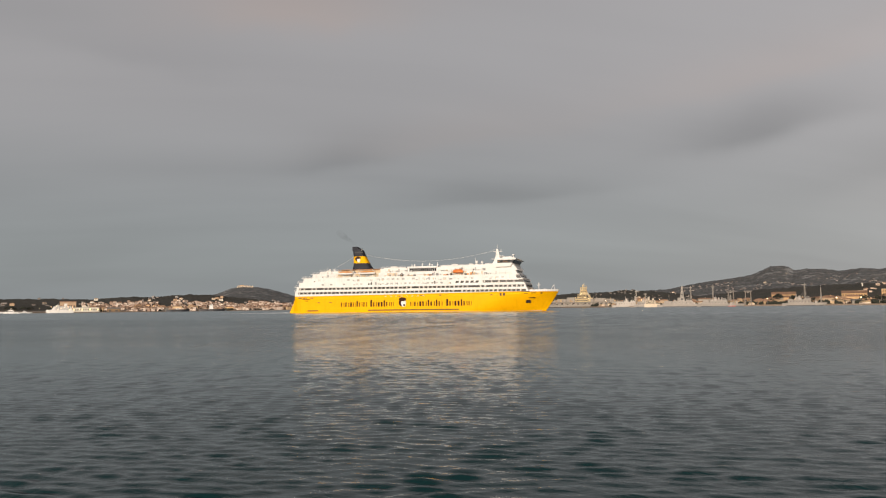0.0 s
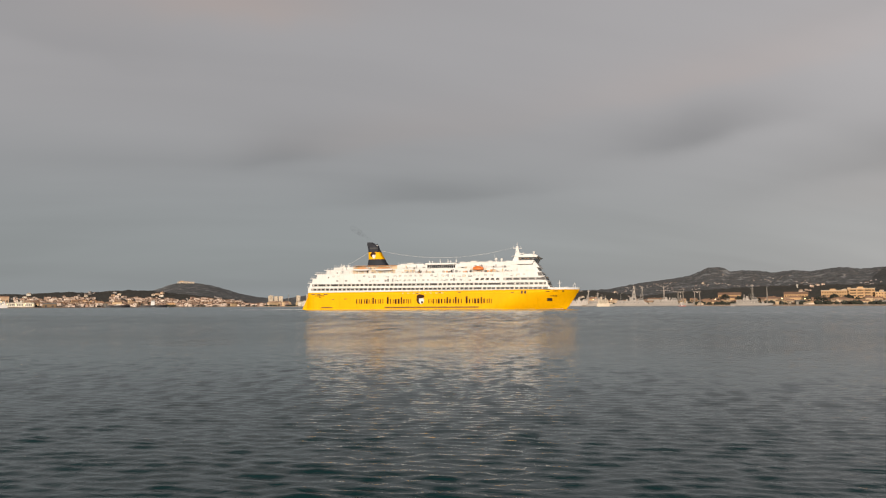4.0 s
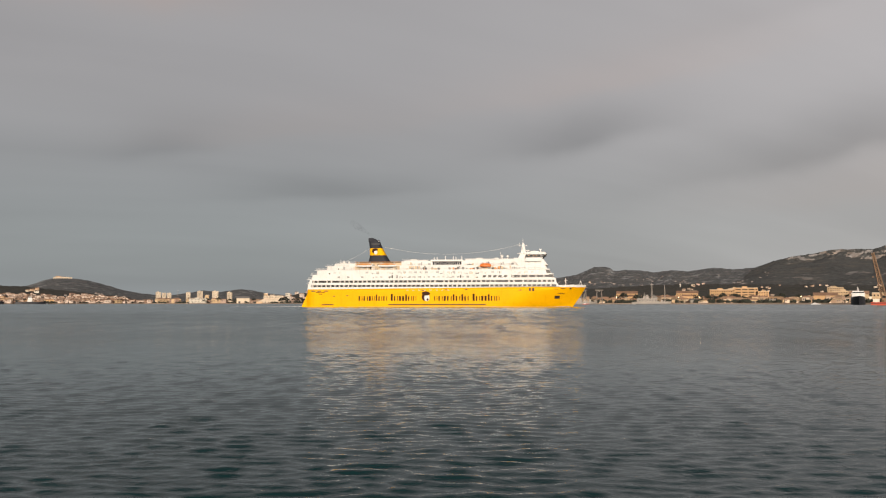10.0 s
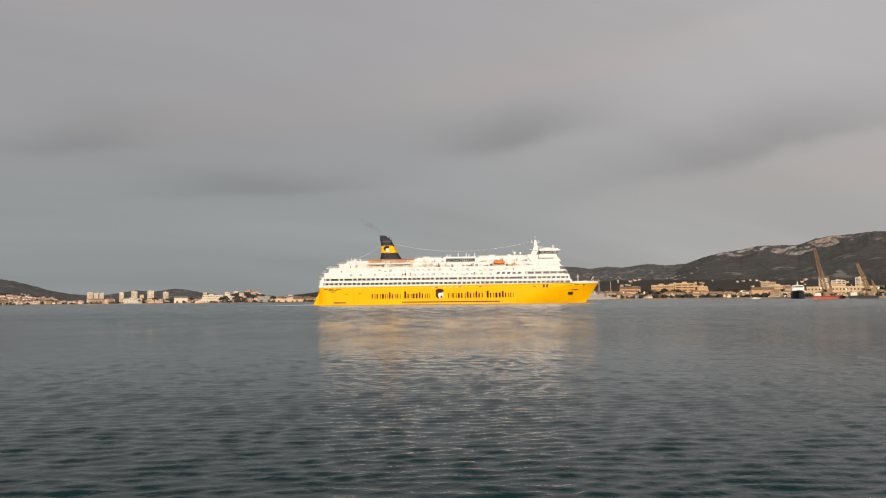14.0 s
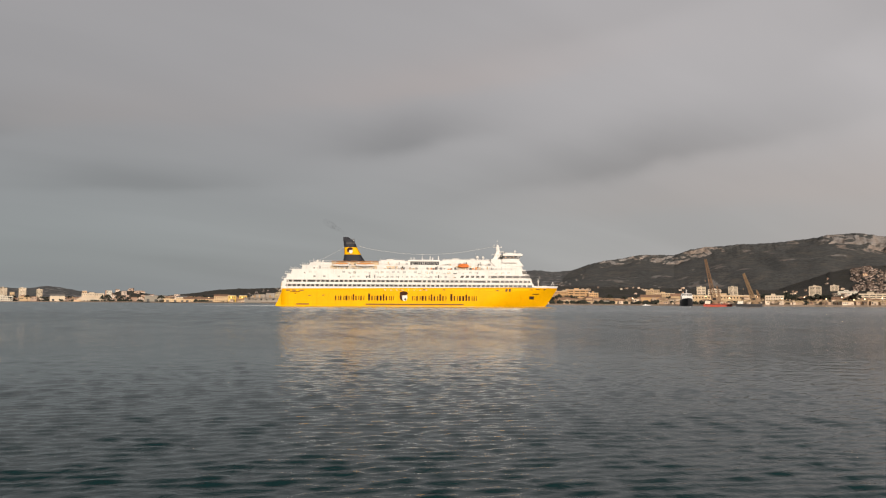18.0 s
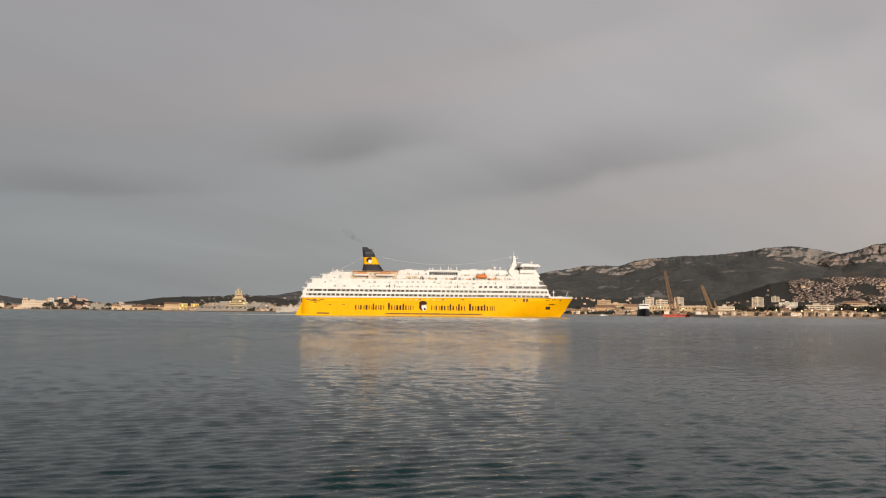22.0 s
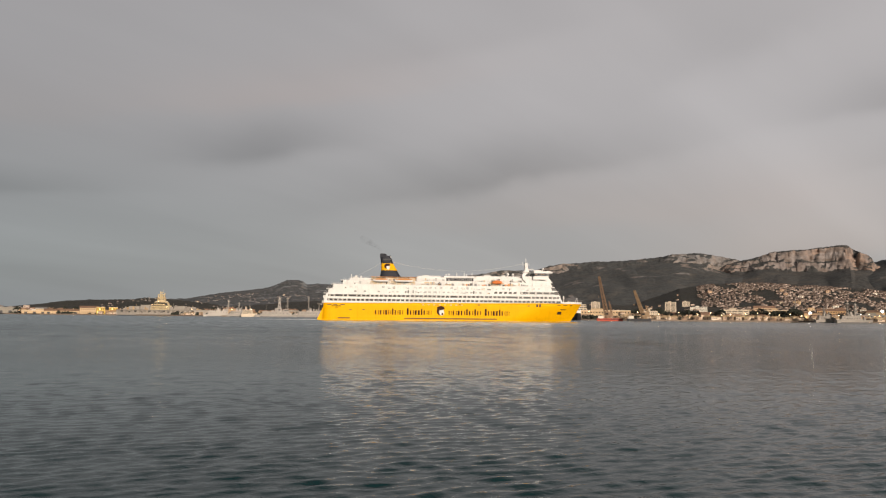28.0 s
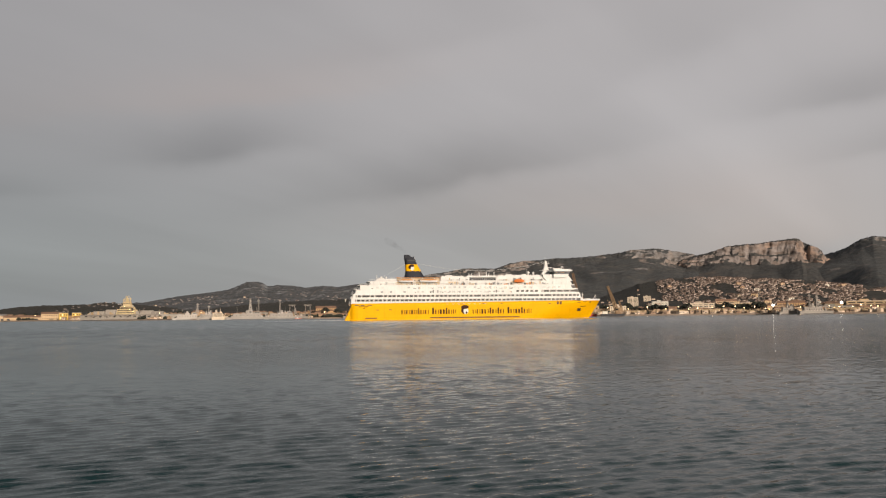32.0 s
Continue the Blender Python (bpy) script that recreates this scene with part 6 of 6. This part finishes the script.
def cargo_ship(label, b, d, length, height, turn=0.0):
    thing = empty("cargo_ship", label, "ship")
    part("hull", ship_hull(length, 13, 5.5), BLACK, thing)
    dh = part("deck_house", box(-length * 0.10, length * 0.06, -5, 5, 5.4, height * 0.72, top=(-length * 0.09, length * 0.05, -5, 5)), WHITE, thing)
    part("bridge", box(-length * 0.08, length * 0.045, -6, 6, height * 0.72, height * 0.86), WHITE, thing)
    part("window_band", box(-length * 0.07, length * 0.05, -6.1, -5.8, height * 0.77, height * 0.83), PANE, dh)
    part("mast", rod(bmesh.new(), (0, 0, height * 0.86), (0, 0, height), 0.35, 0.15), WHITE, thing)
    for x0 in (-length * 0.40, -length * 0.26, length * 0.12, length * 0.25):
        part("hatch", box(x0, x0 + length * 0.11, -4, 4, 5.4, 7.4), RUST, thing)
    thing.matrix_basis = facing(b, d, 0, turn)


cargo_ship("dark-hulled cargo ship with white wheelhouse", -30.75, 2200, 66, 21)
cargo_ship("low dark barge with hatches", -33.0, 2140, 56, 9)


def supply_ship():
    """The stout harbour ship seen bow on between the cranes."""
    thing = empty("supply_ship", "stout ship with black bow and white wheelhouse", "ship")
    part("hull", ship_hull(42, 13, 6.6, 1.0, 2.8, 0.3), BLACK, thing)
    part("deck_house", box(-8, 12, -6, 6, 6.6, 11.0, top=(-8, 11, -5.6, 5.6)), WHITE, thing)
    br = part("bridge", box(-4, 9.5, -6.6, 6.6, 11.0, 14.2, top=(-4, 8.8, -5.0, 5.0)), WHITE, thing)
    part("bridge_window_band", box(9.0, 9.5, -5.4, 5.4, 12.0, 13.2), PANE, br)
    part("mast", lattice(bmesh.new(), (2, 0, 14.2), (2, 0, 18.5), 1.6, 0.6, 4, 0.12), WHITE, thing)
    for y in (-4.5, 3.2):
        part("vent", box(11.2, 12.4, y, y + 1.3, 6.6, 9.0), CREAM, thing)
    part("rubbing_strake", box(-16, 10, -6.7, 6.7, 5.6, 6.1), WHITE, thing)
    thing.matrix_basis = facing(25.55, 945, 0, -86)


supply_ship()


def motor_yacht(label, b, d, length, mat=None, turn=0.0):
    thing = empty("motor_yacht", label, "boat", "small boats at the quays")
    part("hull", ship_hull(length, length * 0.25, length * 0.09), mat or WHITE, thing)
    cb = part("cabin", box(-length * 0.25, length * 0.2, -length * 0.09, length * 0.09, length * 0.09, length * 0.17, top=(-length * 0.24, length * 0.1, -length * 0.08, length * 0.08)), WHITE, thing)
    part("window_band", box(-length * 0.2, length * 0.14, -length * 0.092, length * 0.092, length * 0.115, length * 0.145), PANE, cb)
    part("flybridge", box(-length * 0.18, length * 0.02, -length * 0.07, length * 0.07, length * 0.17, length * 0.21), WHITE, thing)
    part("mast", rod(bmesh.new(), (-length * 0.05, 0, length * 0.2), (-length * 0.08, 0, length * 0.34), 0.12, 0.06), WHITE, thing)
    thing.matrix_basis = facing(b, d, 0, turn)


for b, d, ln, tn in ((-44.2, 1840, 28, 8), (-43.2, 1850, 36, 170), (-42.3, 1880, 24, 0), (-30.0, 2215, 18, 10), (22.9, 1060, 9, 10)):
    motor_yacht("small white motor boat by the quay", b, d, ln, turn=tn)
motor_yacht("small red harbour boat by the gantries", 7.9, 1132, 8, RED)


# ---------------------------------------------------------------- lamps on the quays
def lamp(b, d, h, mat, size, label):
    thing = empty("quay_lamp", label, "lamp", "quay lamps")
    part("pole", rod(bmesh.new(), (0, 0, -0.5), (0, 0, h), 0.15, 0.1), SLATE, thing)
    hd = part("lamp_head", box(-size * 0.7, size * 0.7, -0.2, 0.5, h - size * 0.2, h + size * 0.5, bevel=0.1), SLATE, thing)
    bm = bmesh.new()
    bmesh.ops.create_uvsphere(bm, u_segments=10, v_segments=6, radius=size * 0.42, matrix=Matrix.Translation((0, -0.4, h + size * 0.15)) @ Matrix.Diagonal((1, 0.5, 0.9, 1)))
    part("bulb", bm, mat, hd, "bright lit lamp", smooth=True)
    set_down(thing, b, d)


for b, d, h in ((41.82, 1046, 9.5), (46.15, 1050, 12.0)):
    lamp(b, d, h, LAMP_COOL, 4.0, "tall floodlight shining over the quay")
lamp(44.75, 1012, 8.0, LAMP_COOL, 3.0, "floodlight beside the grey ship")
lamp(36.0, 1003, 6.0, LAMP_WARM, 1.6, "lit warm lamp on the quay")
for b, d, h in ((38.4, 1010, 9), (39.2, 1012, 9), (40.5, 1012, 8), (42.9, 1020, 8), (43.5, 1016, 7), (45.3, 1012, 8), (47.2, 1006, 9), (49.0, 1006, 9), (-4.4, 1455, 9), (-7.9, 1570, 8), (-1.0, 1290, 9), (1.6, 1245, 9), (2.9, 1230, 9), (10.0, 1185, 8), (12.0, 1180, 8), (14.2, 1165, 8), (15.6, 1160, 8), (22.0, 1120, 8), (26.9, 1050, 10)):
    lamp(b, d, h, LAMP_WARM, 1.45, "lit warm lamp on the quay")
for b, d, h in ((36.6, 1002, 7), (37.6, 1004, 8), (41.2, 1010, 6), (43.9, 1008, 6), (44.2, 1011, 9), (46.7, 1008, 7), (48.2, 1006, 7), (28.4, 1006, 8), (30.2, 992, 9), (31.7, 998, 7), (33.1, 1004, 9), (34.4, 1008, 7), (35.3, 1012, 9), (39.8, 1014, 7), (42.4, 1016, 6), (45.9, 1012, 7), (47.8, 1010, 8), (49.8, 1008, 7), (-41.6, 2010, 9), (-40.3, 2030, 9), (-39.2, 2040, 7), (-40.9, 2030, 12), (-39.6, 2040, 12), (-38.5, 2055, 9)):
    lamp(b, d, h, LAMP_WARM, 1.45, "lit warm lamp on the quay")


# ---------------------------------------------------------------- pines along the shore
def pine(seed, h):
    """A trunk with limbs and a crown of many small ragged clumps."""
    r = random.Random(seed)
    thing = empty("pine_tree", "dark umbrella pine among the quay buildings", "tree", "pines along the shore")
    bm = rod(bmesh.new(), (0, 0, -1), (0.3, 0, h * 0.7), h * 0.035, h * 0.02, 7)
    for k in range(6):
        a = k * 1.05 + r.uniform(-0.3, 0.3)
        rod(bm, (0.2, 0, h * (0.45 + 0.04 * k)), (math.cos(a) * h * 0.26, math.sin(a) * h * 0.26, h * (0.66 + 0.03 * k)), h * 0.012, h * 0.006, 5)
    part("trunk", bm, BARK, thing)
    bm = bmesh.new()
    for k in range(46):
        a, q = r.uniform(0, math.tau), math.sqrt(r.random())
        x, y = math.cos(a) * q * h * 0.42, math.sin(a) * q * h * 0.42
        z = h * (0.62 + 0.32 * (1 - q * q) * r.uniform(0.5, 1.0) + r.uniform(-0.06, 0.05))
        s = h * r.uniform(0.05, 0.11)
        m = Matrix.Translation((x, y, z)) @ Euler((r.uniform(0, 3), r.uniform(0, 3), r.uniform(0, 3))).to_matrix().to_4x4() @ Matrix.Diagonal((s, s * r.uniform(0.6, 1.1), s * 0.6, 1))
        v0 = len(bm.verts)
        bmesh.ops.create_icosphere(bm, subdivisions=1, radius=1.0, matrix=m)
    for v in bm.verts:
        v.co += Vector((r.uniform(-1, 1), r.uniform(-1, 1), r.uniform(-1, 1))) * h * 0.014
    part("crown", bm, NEEDLE, thing)
    return thing


PINES = [pine(3, 13), pine(4, 11), pine(5, 15)]
spots = random.Random(21)
set_down(PINES[0], 17.4, 1400), set_down(PINES[1], 39.1, 1060), set_down(PINES[2], -14.6, 2060)
for b0, b1, d0, d1, n in ((-46, -41, 1990, 2150, 16), (-37, -25, 2400, 2600, 14), (-20, -16, 2250, 2400, 10), (-14.9, -12, 1990, 2160, 16), (-11, -7, 1680, 1760, 10), (9.5, 13, 1240, 1330, 12), (15, 18.2, 1300, 1420, 18), (20, 25, 1320, 1500, 16), (30, 36.4, 1150, 1400, 26), (37.6, 41.5, 1045, 1200, 26), (42, 47, 1150, 1260, 14), (24, 29.5, 1250, 1420, 24), (31.5, 36.2, 1040, 1120, 20), (38.2, 42, 1040, 1075, 16), (-6, 1, 1500, 1600, 12)):
    for k in range(n):
        b, d = spots.uniform(b0, b1), spots.uniform(d0, d1)
        src = PINES[spots.randrange(3)]
        s = spots.uniform(0.7, 1.15)
        c = copy_thing(src, facing(b, d, land_at(b, d) - 0.2, spots.uniform(0, 360)))
        c.scale = (s, s, s)


def shrubs():
    """Dark bushes and small trees past counting, in ragged rows between the quay buildings."""
    r = random.Random(33)
    ball = bmesh.new()
    bmesh.ops.create_icosphere(ball, subdivisions=1, radius=1.0)
    unit_v, unit_f = [v.co.copy() for v in ball.verts], [tuple(v.index for v in f.verts) for f in ball.faces]
    ball.free()
    verts, faces = [], []
    for b0, b1, near_, far_, n in ((-38, -24, 60, 420, 260), (-24, -8, 12, 260, 200), (-8, 6, 40, 300, 160), (8, 24, 30, 330, 300), (24, 37, 45, 400, 300), (37, 52, 45, 260, 230)):
        done = 0
        while done < n:
            b = r.uniform(b0, b1)
            d = shore_distance(b) + near_ + (far_ - near_) * r.random() ** 1.6
            if noise.noise(Vector((b * 1.7, d * 0.008, 4))) < -0.05:
                continue
            p = place(b, d)
            z, s_ = land_z(p.x, p.y), r.uniform(1.2, 3.6)
            for q in range(r.choice((2, 3, 4))):
                c = p + Vector((r.uniform(-1, 1) * s_ * 1.3, r.uniform(-1, 1) * s_, z + s_ * r.uniform(0.25, 0.9)))
                k = len(verts)
                verts += [c + Vector((v.x * s_ * r.uniform(0.7, 1.2), v.y * s_, v.z * s_ * r.uniform(0.6, 1.05))) for v in unit_v]
                faces += [tuple(k + i_ for i_ in f) for f in unit_f]
            done += 1
    me = bpy.data.meshes.new("shrubs")
    me.from_pydata(verts, [], faces)
    me.materials.append(NEEDLE)
    tagged(new("shrubs", me), "dark bushes and small trees between the quay buildings", "shrubs", kind="stuff")


shrubs()


# ---------------------------------------------------------------- what moves with the ferry on the water
def wake():
    """Low foaming ridges that trail from the stern and lie along the hull."""
    thing = empty("wake", "thin white foaming wake trailing behind the ferry", "wake")
    for y0, y1, x0, x1, high in ((-13, -16, -86, -135, 0.38), (12, 16, -86, -128, 0.32), (-4, -6, -86, -112, 0.45), (-14.3, -15.5, 60, 20, 0.16), (-6.5, -14.5, 76, 58, 0.4), (-14.4, -14.6, 40, -84, 0.24)):
        bm = bmesh.new()
        n = 60
        prev = None
        for k in range(n + 1):
            u = k / n
            x, y = x0 + (x1 - x0) * u, y0 + (y1 - y0) * u
            h = high * (1 - u) ** 0.7 * (0.45 + 0.9 * abs(noise.noise(Vector((x * 0.5, y, high)))))
            q = [bm.verts.new((x, y + s * (0.9 + 0.6 * u), z)) for s, z in ((-1, -0.1), (-0.4, h), (0.4, h * 0.8), (1, -0.1))]
            if prev:
                for i in range(3):
                    bm.faces.new((prev[i], q[i], q[i + 1], prev[i + 1]))
            prev = q
        part("foam_ridge", bm, FOAM, thing)
    return thing


def smoke():
    """A faint dark haze of exhaust that drifts aft from the funnel, in soft thin puffs."""
    thing = empty("exhaust_smoke", "faint thin dark exhaust smoke drifting from the funnel", "smoke")
    r = random.Random(2)
    for k in range(6):
        u = k / 5
        c = Vector((-44.8 - 12 * u ** 1.1 + r.uniform(-0.6, 0.6), r.uniform(-2, 2), 42.4 + 8.5 * u ** 0.75 + r.uniform(-0.5, 0.5)))
        s = 0.9 + 2.0 * u
        bm = bmesh.new()
        bmesh.ops.create_icosphere(bm, subdivisions=3, radius=1.0, matrix=Matrix.Translation(c) @ Euler((0, 0.5, 0)).to_matrix().to_4x4() @ Matrix.Diagonal((s * 1.5, s, s * 0.8, 1)))
        for v in bm.verts:
            v.co += (v.co - c) * 0.3 * noise.noise(v.co * 0.4)
        part("smoke_puff", bm, HAZE, thing, smooth=True)
    return thing


def haze_material():
    m, g = material("thin_smoke")
    at = g.n("ShaderNodeTexCoord").outputs["Object"]
    finish(g, Base_Color=(0.05, 0.05, 0.052, 1), Roughness=1.0, Specular_IOR_Level=0.0, Alpha=g.ramp(g.noise(at, 0.2, 1, 0.4), 0.3, 0.8, 0.006, 0.035))
    return m


HAZE = haze_material()
plume = smoke()
FOAM = paint("sea_foam", (0.55, 0.56, 0.56), 0.8, 0.5, 1.2)
wash = wake()


# ---------------------------------------------------------------- what moves
def ferry_pose(t):
    d = t - 16.0
    x = -41.57 + 6.535 * d - 0.02023 * d * d
    y = 482.86 - 0.009 * d - 0.02469 * d * d
    turn = -6.28 - 0.490 * d - 0.000425 * d * d
    return pose(x, y, 0, 0, 0, turn)


def motions():
    rows = [(t, ferry_pose(t)) for t in range(0, 33, 2)]
    walk(ferry, rows)
    walk(wash, rows)
    walk(plume, rows)


motions()
